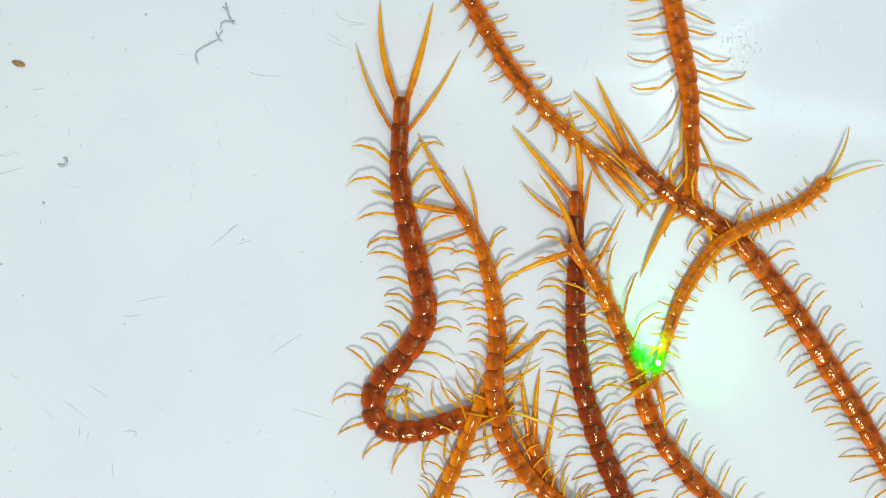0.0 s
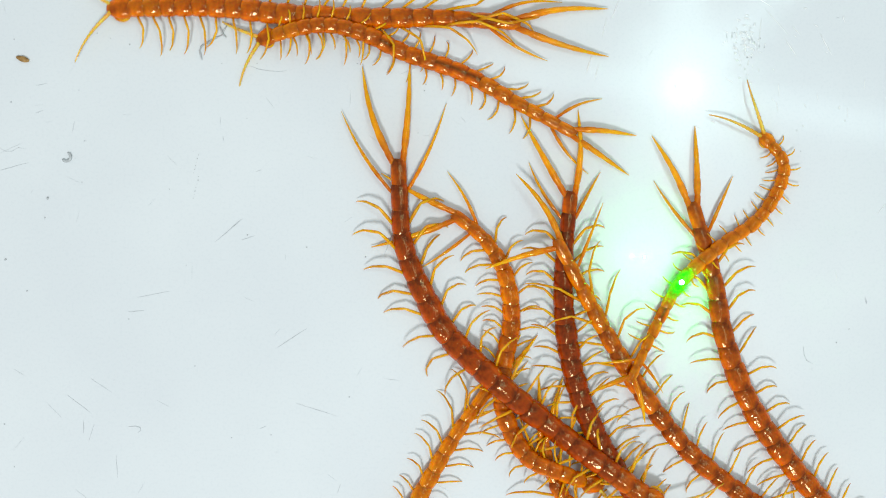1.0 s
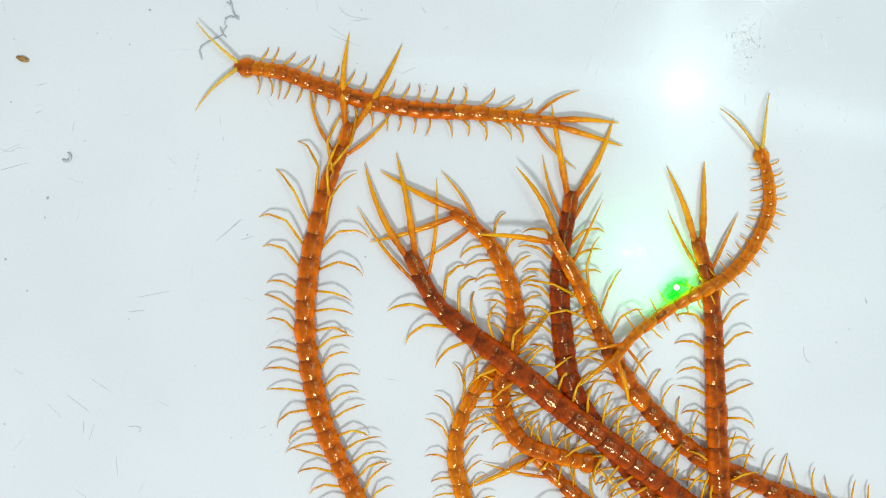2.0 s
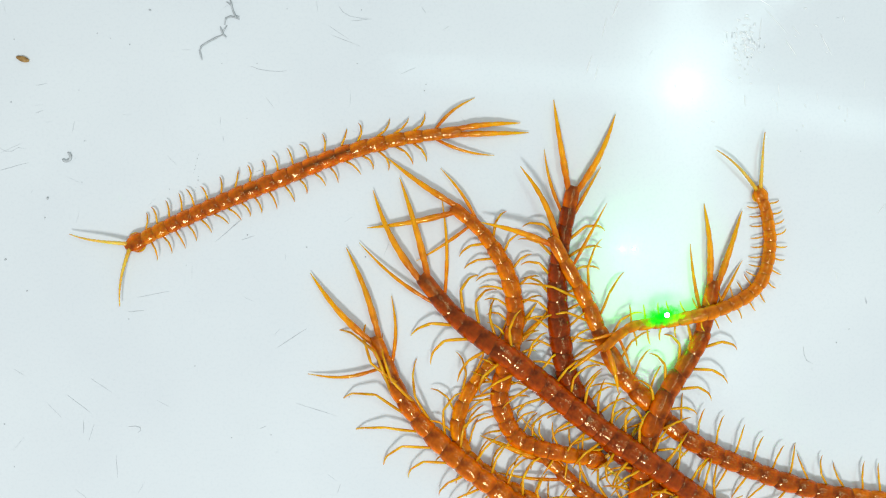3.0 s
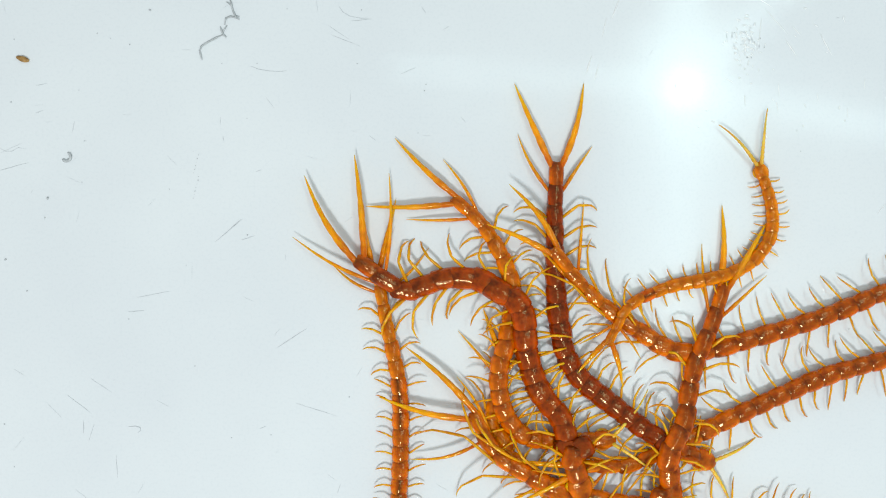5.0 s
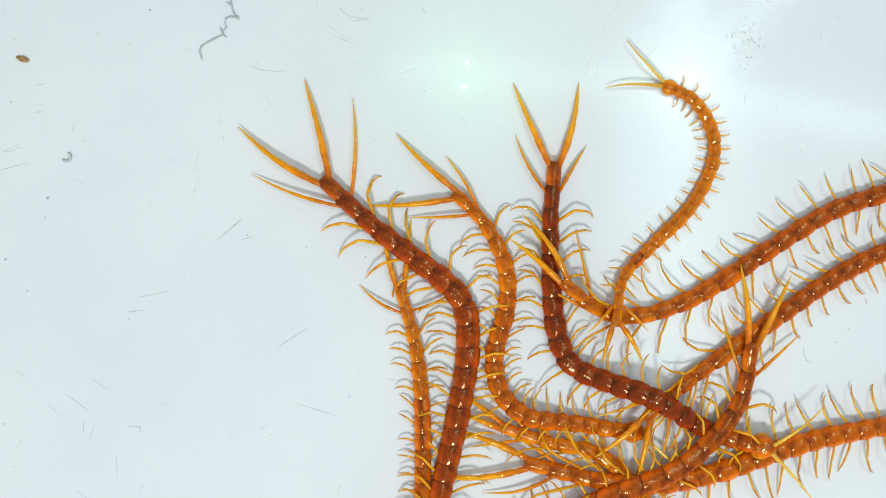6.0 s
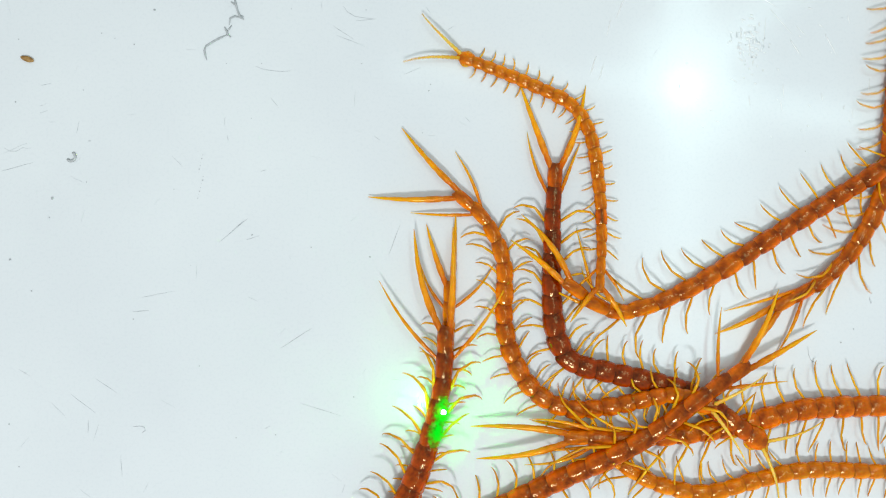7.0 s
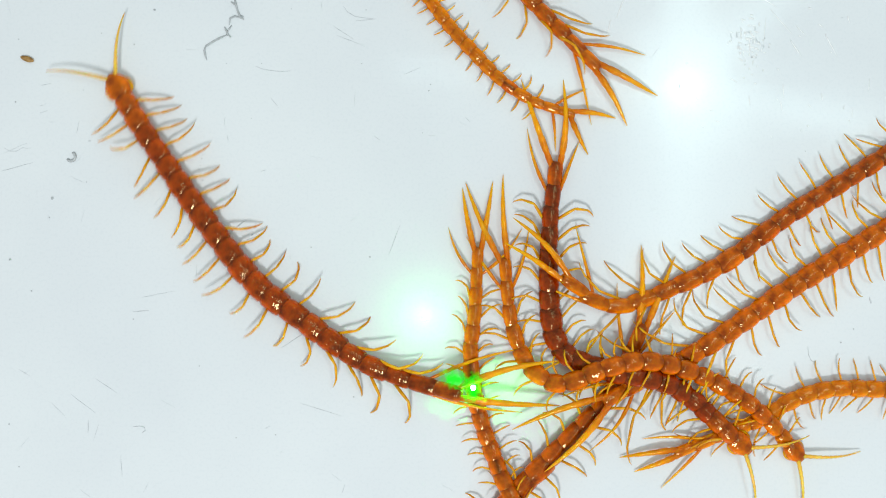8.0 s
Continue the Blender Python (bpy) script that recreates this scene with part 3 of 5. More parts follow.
way("C", 6.5, 33.3, 21.9, 32.0, 3.6, 33.8, -23.6, 39.3, -34.7, 50.3, -38.6, 63.9, -40.6, 78.4, -47.4, 92.8, -57.6)
way("C", 7.0, 32.3, 21.4, 31.5, 3.6, 32.0, -21.9, 37.1, -33.5, 49.0, -37.2, 62.6, -40.3, 74.5, -44.0, 86.4, -52.5, 94.9, -58.5)
way("C", 7.5, 32.3, 21.9, 31.1, 3.6, 31.6, -21.1, 36.2, -32.1, 49.0, -36.4, 62.6, -38.6, 74.5, -42.3, 84.7, -50.8, 91.5, -59.3)
way("C", 8.0, 32.3, 21.9, 30.6, 3.6, 31.1, -20.2, 35.4, -31.3, 47.3, -36.4, 60.9, -38.9, 71.1, -43.2, 79.6, -50.8, 89.8, -60.2)
fan("C", 0.0, 97, 130, 79, 140)
fan("C", 0.5, 93, 120, 71, 134)
fan("C", 1.0, 87, 119, 61, 120)
fan("C", 1.5, 64, 100, 58, 107)
fan("C", 3.0, 63, 99, 60, 105)
fan("C", 3.5, 66, 103, 59, 109)
fan("C", 4.0, 65, 103, 52, 106)
fan("C", 4.5, 73, 114, 54, 118)
fan("C", 5.8, 76, 114, 59, 119)
fan("C", 6.5, 76, 113, 59, 115)
fan("C", 7.0, 72, 110, 68, 108)
fan("C", 7.5, 80, 112, 71, 108)
fan("C", 8.0, 87, 109, 68, 107)
animal("B", "ochre", 110.5, 5.61, (26.7, 26.8, 18.6, 18.8), "pale orange glossy centipede with thin golden legs, curled in an S", (), "mid")
way("B", 0.0, 7.7, 11.0, 12.8, 1.6, 16.2, -12.0, 17.6, -25.6, 16.7, -40.9, 20.1, -56.2, 27.8, -68.1, 38.0, -76.6)
way("B", 0.5, 7.1, 11.1, 12.7, 0.9, 16.6, -12.8, 17.8, -26.4, 16.9, -41.7, 21.2, -55.3, 28.8, -68.9, 37.3, -80.8)
way("B", 1.0, 6.1, 8.3, 13.3, 1.9, 18.9, -8.3, 20.6, -21.9, 18.0, -37.2, 18.9, -50.8, 25.7, -62.7, 36.7, -67.8, 46.9, -71.2)
way("B", 1.5, 5.8, 8.7, 13.8, 1.9, 19.7, -10.0, 21.8, -21.9, 18.9, -35.5, 18.0, -47.4, 23.1, -57.6, 33.3, -62.7, 45.2, -65.8)
way("B", 3.0, 5.8, 10.4, 12.9, 3.6, 19.7, -8.3, 21.8, -21.9, 18.9, -35.5, 17.2, -45.7, 22.3, -56.8, 33.3, -61.0, 47.8, -63.6)
way("B", 3.5, 5.8, 10.7, 12.9, 4.4, 19.7, -6.6, 21.8, -20.2, 18.0, -35.5, 16.7, -45.7, 22.3, -55.9, 33.3, -60.2, 47.8, -61.0)
way("B", 4.5, 5.8, 12.1, 12.1, 6.1, 18.9, -4.9, 21.4, -15.1, 19.7, -27.0, 16.7, -38.9, 18.0, -50.8, 24.8, -58.5, 47.8, -58.8)
way("B", 5.8, 6.1, 14.1, 12.9, 7.0, 18.9, -4.9, 20.6, -15.1, 18.0, -27.0, 16.3, -38.9, 22.3, -49.1, 33.3, -52.9, 58.0, -55.6)
way("B", 6.2, 6.1, 14.6, 12.9, 7.0, 18.4, -4.9, 17.7, -20.2, 14.3, -32.1, 17.7, -44.0, 26.5, -50.5, 40.1, -51.7, 60.5, -55.1)
way("B", 6.5, 6.1, 15.1, 12.9, 7.8, 18.9, -4.9, 18.0, -16.8, 14.3, -32.1, 17.7, -44.0, 26.5, -50.8, 38.4, -52.2, 50.3, -44.0)
way("B", 7.0, 5.1, 14.6, 11.9, 7.8, 17.0, -4.9, 17.5, -25.3, 24.3, -40.6, 35.4, -47.8, 49.0, -47.4, 67.7, -44.0, 79.6, -47.4)
way("B", 7.2, 7.3, 12.9, 13.3, 4.4, 15.5, -10.0, 17.2, -27.0, 24.3, -40.6, 35.4, -44.9, 50.7, -44.9, 67.7, -43.2, 79.6, -46.6, 93.2, -55.9)
way("B", 7.5, 12.9, 4.4, 15.5, -10.0, 16.7, -25.3, 23.5, -37.2, 35.4, -42.0, 50.7, -39.8, 66.0, -38.9, 79.6, -42.3, 94.9, -50.8)
way("B", 7.7, 15.5, -5.8, 16.3, -20.2, 19.2, -33.8, 28.6, -42.3, 40.5, -40.6, 54.1, -35.5, 69.4, -38.1, 86.4, -43.2, 100.0, -50.0)
way("B", 8.0, 17.5, -6.6, 19.2, -21.9, 24.3, -34.7, 33.7, -40.6, 45.6, -36.7, 57.5, -33.8, 69.4, -35.5, 83.0, -41.5, 94.9, -50.0, 106.8, -63.6)
fan("B", 0.0, 121, 166, 103, -157)
fan("B", 1.0, 152, -162, 119, -136)
fan("B", 1.5, 156, -160, 124, -148)
fan("B", 3.0, 145, -170, 125, -146)
fan("B", 3.5, 144, -172, 127, -154)
fan("B", 4.5, 136, 179, 123, 179)
fan("B", 5.8, 137, -175, 123, -178)
fan("B", 6.5, 136, -177, 120, -179)
fan("B", 7.0, 132, 179, 115, 178)
fan("B", 7.2, 125, 168, 98, 171)
fan("B", 7.5, 111, 146, 82, 151)
fan("B", 7.7, 99, 126, 75, 131)
fan("B", 8.0, 93, 114, 74, 124)
animal("D", "ochre", 139.4, 5.78, (25.0, 22.0, 21.0, 14.0), "amber-brown glossy centipede with golden legs, lying across another", (), "tawny", 1.0)
way("D", 0.0, 42.2, -0.9, 50.7, -14.5, 58.4, -32.4, 65.2, -52.8, 78.8, -70.6, 94.1, -83.4)
way("D", 0.5, 38.2, -1.7, 46.7, -16.2, 54.3, -31.5, 66.2, -50.2, 78.1, -65.5, 91.7, -77.4)
way("D", 1.0, 36.4, -1.5, 43.5, -15.1, 52.0, -30.4, 60.5, -44.0, 74.1, -61.0, 91.1, -74.6, 108.1, -84.8)
way("D", 1.5, 35.0, 0.2, 42.7, -14.3, 52.9, -35.5, 62.2, -49.1, 75.8, -62.7, 94.5, -72.9, 113.2, -81.4)
way("D", 3.0, 35.0, -0.7, 42.7, -15.1, 52.0, -34.7, 62.2, -46.6, 75.8, -58.5, 94.5, -67.0, 113.2, -72.9, 133.3, -75.5)
way("D", 3.5, 35.0, 0.2, 41.8, -15.1, 50.3, -33.8, 62.2, -46.6, 75.8, -55.9, 94.5, -65.3, 113.2, -71.6, 133.3, -75.5)
way("D", 4.0, 34.2, 0.2, 41.8, -13.4, 50.3, -33.8, 62.2, -45.7, 75.8, -55.1, 94.5, -59.3, 111.5, -58.5, 123.4, -53.4, 133.3, -44.9)
way("D", 4.5, 34.2, 1.0, 42.7, -13.4, 51.2, -28.7, 60.5, -39.8, 74.1, -44.9, 92.8, -45.2, 113.2, -42.3, 133.3, -36.4)
way("D", 5.8, 39.6, -12.9, 44.5, -17.0, 53.7, -20.6, 69.0, -18.5, 84.3, -11.7, 101.3, -0.7, 116.6, 7.8, 133.3, 15.5)
way("D", 6.2, 39.4, -12.6, 44.5, -16.6, 53.7, -19.9, 69.0, -16.5, 84.3, -7.5, 101.3, 3.6, 116.6, 12.9, 133.3, 18.0)
way("D", 6.5, 39.2, -12.2, 44.3, -16.3, 53.7, -19.4, 69.0, -15.1, 84.3, -6.3, 101.3, 4.4, 116.6, 12.9, 133.3, 18.9)
way("D", 7.0, 38.9, -12.4, 43.6, -16.0, 52.4, -18.9, 67.7, -14.3, 84.7, -4.9, 101.7, 6.1, 117.0, 15.5, 131.9, 24.8)
way("D", 7.5, 38.9, -12.0, 43.6, -15.6, 52.4, -18.5, 67.7, -14.3, 84.7, -4.1, 101.7, 7.0, 117.0, 17.2, 131.9, 24.8)
way("D", 8.0, 38.7, -11.4, 43.2, -14.8, 51.5, -17.2, 67.7, -11.7, 84.7, -3.2, 101.7, 9.5, 117.0, 18.9, 131.9, 28.2)
fan("D", 0.0, 117, -149, 62, 108)
fan("D", 1.0, 123, -160, 68, 106)
fan("D", 1.5, 121, 179, 66, 100)
fan("D", 3.0, 116, 162, 61, 109)
fan("D", 3.5, 118, 166, 63, 108)
fan("D", 4.5, 128, 165, 73, 120)
fan("D", 5.8, 124, 138, 103, 152)
fan("D", 6.5, 124, 138, 102, 152)
fan("D", 7.0, 126, 140, 104, 154)
fan("D", 8.0, 133, 146, 104, 158)
animal("H", "tawny", 136.0, 6.46, (24.8, 25.2, 19.0, 20.8), "red-brown glossy centipede with golden legs, thick-bodied", bead=0.6)
way("H", 0.0, 58.4, 28.0, 72.0, 16.1, 89.0, 5.0, 104.3, -13.7, 119.6, -37.5, 134.6, -63.0)
way("H", 0.3, 69.3, 24.3, 81.2, 9.9, 90.5, -7.1, 100.7, -29.2, 110.9, -49.6, 122.8, -73.7)
way("H", 0.5, 72.2, 19.6, 79.8, 6.0, 84.9, -11.1, 93.4, -34.9, 101.9, -55.3, 110.4, -74.3)
way("H", 0.8, 75.0, 9.5, 80.9, -6.6, 85.2, -27.0, 94.5, -49.1, 111.5, -75.0)
way("H", 1.0, 76.3, 9.5, 81.3, -8.3, 85.2, -28.7, 92.8, -47.4, 103.0, -62.7, 114.1, -76.3)
way("H", 1.5, 76.2, 6.1, 82.6, -13.4, 87.7, -32.1, 94.5, -52.5, 104.7, -75.0)
way("H", 2.2, 78.4, -4.9, 80.6, -20.2, 79.2, -35.5, 77.5, -54.2, 75.8, -75.0)
way("H", 2.8, 80.6, -16.8, 76.7, -30.4, 69.9, -42.3, 63.9, -55.9, 60.5, -71.2, 58.8, -84.8)
way("H", 3.0, 80.6, -14.3, 76.7, -28.7, 68.2, -42.3, 62.2, -55.9, 59.7, -69.5, 58.0, -84.8)
way("H", 3.5, 80.2, -11.7, 78.4, -23.6, 70.7, -32.5, 60.5, -36.6, 55.2, -41.5, 56.5, -49.5, 65.5, -53.6, 71.2, -59.8, 69.5, -67.5, 61.0, -74.0, 50.0, -78.0)
way("H", 4.0, 80.2, -8.3, 77.5, -21.9, 69.0, -31.3, 60.5, -37.2, 59.7, -50.8, 64.8, -61.0, 70.7, -71.2, 74.1, -84.8)
way("H", 4.5, 79.7, -8.3, 72.4, -21.9, 68.2, -35.5, 67.8, -50.8, 70.7, -62.7, 78.4, -76.3, 86.0, -88.2)
way("H", 5.8, 92.0, -31.3, 90.8, -44.0, 84.3, -55.9, 72.4, -67.0, 55.4, -73.8, 36.7, -81.4)
way("H", 6.2, 92.8, -33.8, 87.7, -46.6, 77.5, -57.6, 65.6, -66.1, 52.0, -72.9, 33.3, -80.6)
way("H", 6.5, 95.4, -34.7, 86.0, -46.6, 74.1, -55.1, 60.5, -62.7, 48.6, -69.5, 31.6, -76.3, 12.9, -83.1)
way("H", 7.0, 87.2, -37.2, 76.2, -44.9, 62.6, -55.1, 49.0, -62.7, 35.4, -68.7, 16.7, -77.2, 1.4, -84.8)
way("H", 7.2, 88.1, -33.8, 76.2, -42.3, 62.6, -52.5, 50.7, -60.2, 37.1, -67.0, 16.7, -76.3, 1.4, -84.8)
way("H", 7.5, 80.4, -27.9, 71.9, -37.2, 59.2, -46.6, 45.6, -57.6, 32.0, -67.0, 20.1, -75.5, 6.5, -84.8)
way("H", 7.7, 66.0, -28.7, 59.2, -37.2, 49.0, -49.1, 35.4, -59.3, 20.1, -75.0, 9.9, -86.5)
way("H", 8.0, 57.1, -27.0, 49.8, -42.3, 41.3, -52.5, 31.1, -62.7, 19.2, -75.0, 9.9, -86.5)
fan("H", 0.0, 113, 127, 120, 136)
fan("H", 0.3, 110, 134, 96, 161)
fan("H", 0.5, 120, 148, 98, 150)
fan("H", 1.0, 91, 117, 65, 126)
fan("H", 1.5, 97, 119, 65, 128)
fan("H", 2.8, 73, 94, 62, 97)
fan("H", 3.5, 65, 90, 58, 99)
fan("H", 4.0, 60, 89, 56, 97)
fan("H", 4.5, 54, 84, 40, 89)
fan("H", 5.8, 66, 93, 44, 104)
fan("H", 6.2, 60, 95, 38, 106)
fan("H", 6.5, 53, 82, 22, 92)
fan("H", 7.0, 29, 63, 6, 86)
fan("H", 7.2, 27, 63, 15, 77)
fan("H", 7.5, 33, 62, 18, 80)
fan("H", 7.7, 33, 48, 26, 59)
fan("H", 8.0, 67, 87, 49, 95)
animal("I", "pale", 105.4, 5.10, (21.8, 19.6, 18.1, 15.4), "amber-brown glossy centipede with golden legs, straight and slim", (6, 7, 8, 12), "mid")
way("I", 0.0, 49.0, 28.0, 35.4, 39.9, 22.7, 54.3, 14.2, 67.9, 8.2, 79.8, 2.3, 93.4)
way("I", 0.3, 39.5, 35.4, 27.6, 45.6, 15.7, 58.3, 3.8, 69.4, -4.7, 77.9, -14.9, 86.4)
way("I", 0.5, 38.2, 35.7, 25.4, 45.1, 13.5, 56.1, -1.8, 64.6, -15.4, 72.2, -30.7, 79.1)
way("I", 1.0, 36.7, 36.2, 23.1, 43.5, 6.1, 52.9, -10.9, 58.8, -24.5, 65.1, -38.1, 67.3, -55.1, 63.1)
way("I", 1.2, 36.7, 35.9, 23.1, 43.0, 7.8, 50.3, -5.8, 57.1, -16.0, 60.5, -27.9, 63.4, -41.5, 63.4, -51.7, 53.7)
way("I", 1.5, 36.7, 37.6, 23.1, 42.3, 4.4, 44.9, -14.3, 49.1, -24.5, 55.4, -33.0, 58.8, -46.6, 55.4)
way("I", 1.7, 37.6, 38.1, 19.7, 40.1, 1.0, 43.0, -14.3, 46.9, -24.5, 51.2, -38.1, 58.8, -50.8, 67.3)
way("I", 2.2, 24.8, 38.4, 6.1, 41.0, -14.3, 41.0, -33.0, 42.7, -51.7, 46.1, -68.7, 42.7)
way("I", 2.8, 2.7, 34.2, -14.3, 34.5, -31.3, 34.2, -48.3, 33.7, -65.3, 29.1, -80.6, 21.4, -94.2, 12.1)
way("I", 3.0, 1.9, 35.0, -14.3, 32.8, -31.3, 28.2, -48.3, 21.4, -65.3, 14.6, -82.3, 7.0, -94.2, 1.0)
way("I", 3.5, -8.3, 34.2, -21.1, 23.1, -33.0, 13.8, -48.3, 4.4, -65.3, -1.5, -80.6, -8.3, -89.9, -17.7)
way("I", 3.7, -8.3, 32.5, -21.1, 21.4, -34.7, 10.4, -46.6, -3.2, -53.4, -20.2, -53.4, -35.5, -43.2, -55.9)
way("I", 4.0, -20.2, 26.5, -27.9, 17.2, -32.1, 3.6, -31.8, -15.1, -27.9, -33.8, -21.9, -54.2, -15.1, -75.0)
way("I", 4.2, -31.3, 15.5, -31.3, 0.2, -27.0, -20.2, -22.8, -40.6, -19.4, -59.3, -16.0, -78.0)
way("I", 4.5, -27.0, -2.4, -24.5, -16.8, -20.2, -33.8, -17.7, -50.8, -16.3, -75.0)
way("I", 5.8, -12.1, -13.4, -9.2, -27.0, -7.1, -44.0, -7.5, -61.0, -8.7, -78.0)
way("I", 6.2, -12.1, -16.0, -7.5, -30.4, -5.8, -47.4, -4.9, -75.0)
way("I", 6.5, -6.6, -16.8, -4.1, -33.8, -4.1, -50.8, -7.5, -75.0)
way("I", 7.0, 0.5, -13.4, -0.3, -30.4, -3.7, -50.8, -10.5, -75.0)
way("I", 7.2, 2.2, -13.4, 0.9, -27.0, -2.0, -44.0, -3.7, -61.0, -5.4, -78.0)
way("I", 7.5, 2.7, -10.0, 1.4, -27.0, -1.2, -44.0, -1.2, -59.3, 0.5, -75.0)
way("I", 7.7, 3.9, -8.3, 3.1, -25.3, 1.9, -42.3, 3.4, -59.3, 3.9, -78.0)
way("I", 8.0, 9.0, -3.2, 8.2, -18.5, 7.0, -33.8, 9.9, -50.8, 17.5, -71.2, 23.5, -81.4)
fan("I", 0.0, -47, -43, -54, -39)
fan("I", 0.3, -39, -21, -58, -8)
fan("I", 0.5, -31, -12, -65, 33)
fan("I", 1.0, -34, -5, -51, 23)
fan("I", 1.5, -20, -8, -60, 26)
fan("I", 1.7, -21, -4, -55, 30)
fan("I", 2.8, -4, 2, -22, 31)
fan("I", 3.0, 2, 6, -15, 39)
fan("I", 3.5, 37, 42, 23, 75)
fan("I", 4.0, 40, 41, 29, 79)
fan("I", 4.2, 71, 81, 48, 99)
fan("I", 4.5, 75, 103, 60, 147)
fan("I", 5.8, 80, 99, 20, 149)
fan("I", 6.5, 95, 119, 43, 142)
fan("I", 7.0, 87, 108, 47, 118)
fan("I", 7.2, 72, 105, 19, 119)
fan("I", 7.5, 72, 106, 0, 117)
fan("I", 7.7, 79, 99, 12, 118)
fan("I", 8.0, 80, 101, 48, 117)
animal("A", "brown", 134.3, 7.14, (31.5, 31.7, 29.4, 29.1), "red-brown glossy centipede with golden legs, long and thick", bead=0.55)
way("A", 0.0, -11.3, 42.4, -12.0, 25.4, -9.3, 8.4, -5.4, -8.6, -4.5, -20.5, -10.5, -30.7, -19.0, -40.9, -18.1, -51.1, -7.9, -53.6, 7.4, -49.4, 21.0, -46.0)
way("A", 0.3, -11.8, 41.3, -11.5, 23.5, -8.4, 8.2, -6.0, -8.8, -7.2, -22.4, -10.6, -34.3, -6.4, -45.4, 5.5, -52.2, 20.8, -53.9, 34.4, -54.7, 48.0, -58.1)
way("A", 0.5, -12.3, 40.8, -11.6, 21.2, -7.7, 2.6, -6.0, -14.5, -6.0, -29.8, -0.9, -41.7, 10.1, -48.5, 25.4, -54.4, 44.1, -58.7, 56.0, -63.8)
way("A", 0.8, -13.3, 30.8, -12.6, 13.8, -10.0, -3.2, -4.1, -20.2, 4.4, -33.8, 14.6, -44.0, 28.2, -54.2, 45.2, -67.8)
way("A", 1.0, -13.3, 22.3, -12.2, 3.6, -7.5, -10.0, 1.0, -25.3, 12.9, -37.2, 24.8, -47.4, 40.1, -59.3, 58.8, -72.9, 74.1, -83.1)
way("A", 1.5, -10.9, 1.9, -6.6, -11.7, 2.7, -21.9, 14.6, -31.3, 26.5, -42.3, 41.8, -54.2, 57.1, -66.1, 70.7, -76.3)
way("A", 3.0, -3.7, -11.7, 4.4, -21.1, 18.0, -31.3, 29.9, -40.6, 43.5, -51.7, 57.1, -61.0, 74.1, -72.9)
way("A", 3.5, -2.7, -12.6, 5.3, -21.9, 18.0, -30.4, 29.9, -38.1, 43.5, -48.3, 55.4, -57.6, 70.7, -69.5)
way("A", 4.0, -6.1, -17.7, 2.7, -23.6, 16.3, -26.2, 28.2, -32.1, 36.7, -42.3, 50.3, -54.2, 65.6, -66.1)
way("A", 4.5, -11.7, -17.7, -0.7, -23.6, 11.2, -17.7, 21.4, -14.3, 29.1, -23.6, 29.9, -35.5, 36.7, -45.7, 48.6, -50.0, 58.8, -59.3, 70.7, -69.5)
way("A", 5.8, -36.0, 18.5, -22.8, 7.0, -5.8, -4.9, 9.5, -10.9, 16.3, -20.2, 15.5, -35.5, 11.2, -49.1, 2.7, -69.5, -2.4, -81.4)
way("A", 6.0, -33.0, 18.0, -21.1, 7.0, -5.8, -4.9, 5.3, -15.1, 7.5, -28.7, 5.3, -45.7, 1.0, -66.1, -2.4, -81.4)
way("A", 6.2, -27.5, 13.4, -16.0, 1.9, -4.9, -10.0, 1.0, -25.3, 1.0, -42.3, -1.5, -61.0, -3.2, -78.0)
way("A", 6.5, -16.0, 8.7, -7.5, -4.9, -1.5, -20.2, -0.2, -35.5, -2.7, -50.8, -8.3, -72.9, -12.6, -84.8)
way("A", 6.8, -4.6, -12.6, -1.2, -27.0, -2.9, -44.0, -7.1, -61.0, -13.1, -76.3)
way("A", 7.0, -0.7, -27.9, -1.5, -40.6, -5.4, -57.6, -11.4, -72.9, -17.3, -83.1)
way("A", 7.2, 5.1, -38.1, 2.2, -49.1, -5.4, -62.7, -13.1, -73.8, -25.8, -86.5)
way("A", 7.4, 7.8, -44.0, -1.2, -55.1, -15.6, -63.6, -30.9, -72.1, -53.0, -79.7)
way("A", 7.5, 8.2, -42.3, -3.7, -53.4, -17.3, -59.3, -39.4, -66.1, -58.1, -69.5, -78.5, -72.9, -107.4, -74.6)
way("A", 7.7, -1.2, -44.5, -13.9, -50.0, -30.9, -53.7, -49.6, -55.1, -70.0, -55.1, -90.4, -55.1, -107.4, -50.0, -121.0, -42.3, -130.4, -35.5)
way("A", 8.0, -0.3, -42.7, -10.5, -39.8, -25.8, -33.8, -42.8, -21.9, -58.1, -10.0, -71.7, 7.0, -83.6, 24.0, -93.8, 39.3, -100.6, 51.2)
fan("A", 0.0, 75, 100, 57, 113)
fan("A", 0.5, 86, 114, 62, 116)
fan("A", 1.0, 86, 108, 66, 122)
fan("A", 1.2, 100, 121, 76, 139)
fan("A", 1.5, 98, 113, 82, 121)
fan("A", 3.0, 106, 118, 92, 141)
fan("A", 3.5, 99, 113, 94, 142)
fan("A", 4.0, 94, 118, 90, 145)
fan("A", 4.5, 88, 104, 85, 142)
fan("A", 5.8, 108, 150, 93, 167)
fan("A", 6.2, 101, 141, 86, 153)
fan("A", 6.5, 100, 136, 90, 151)
fan("A", 7.0, 88, 105, 54, 127)
fan("A", 7.4, 49, 70, 17, 84)
fan("A", 7.7, 12, 30, -12, 36)
fan("A", 8.0, -5, 15, -12, 18)
animal("E", "pale", 86.7, 4.08, (13.0, 13.8, 11.6, 11.1), "small golden-amber translucent centipede with short fine legs and spread feelers", (4,))
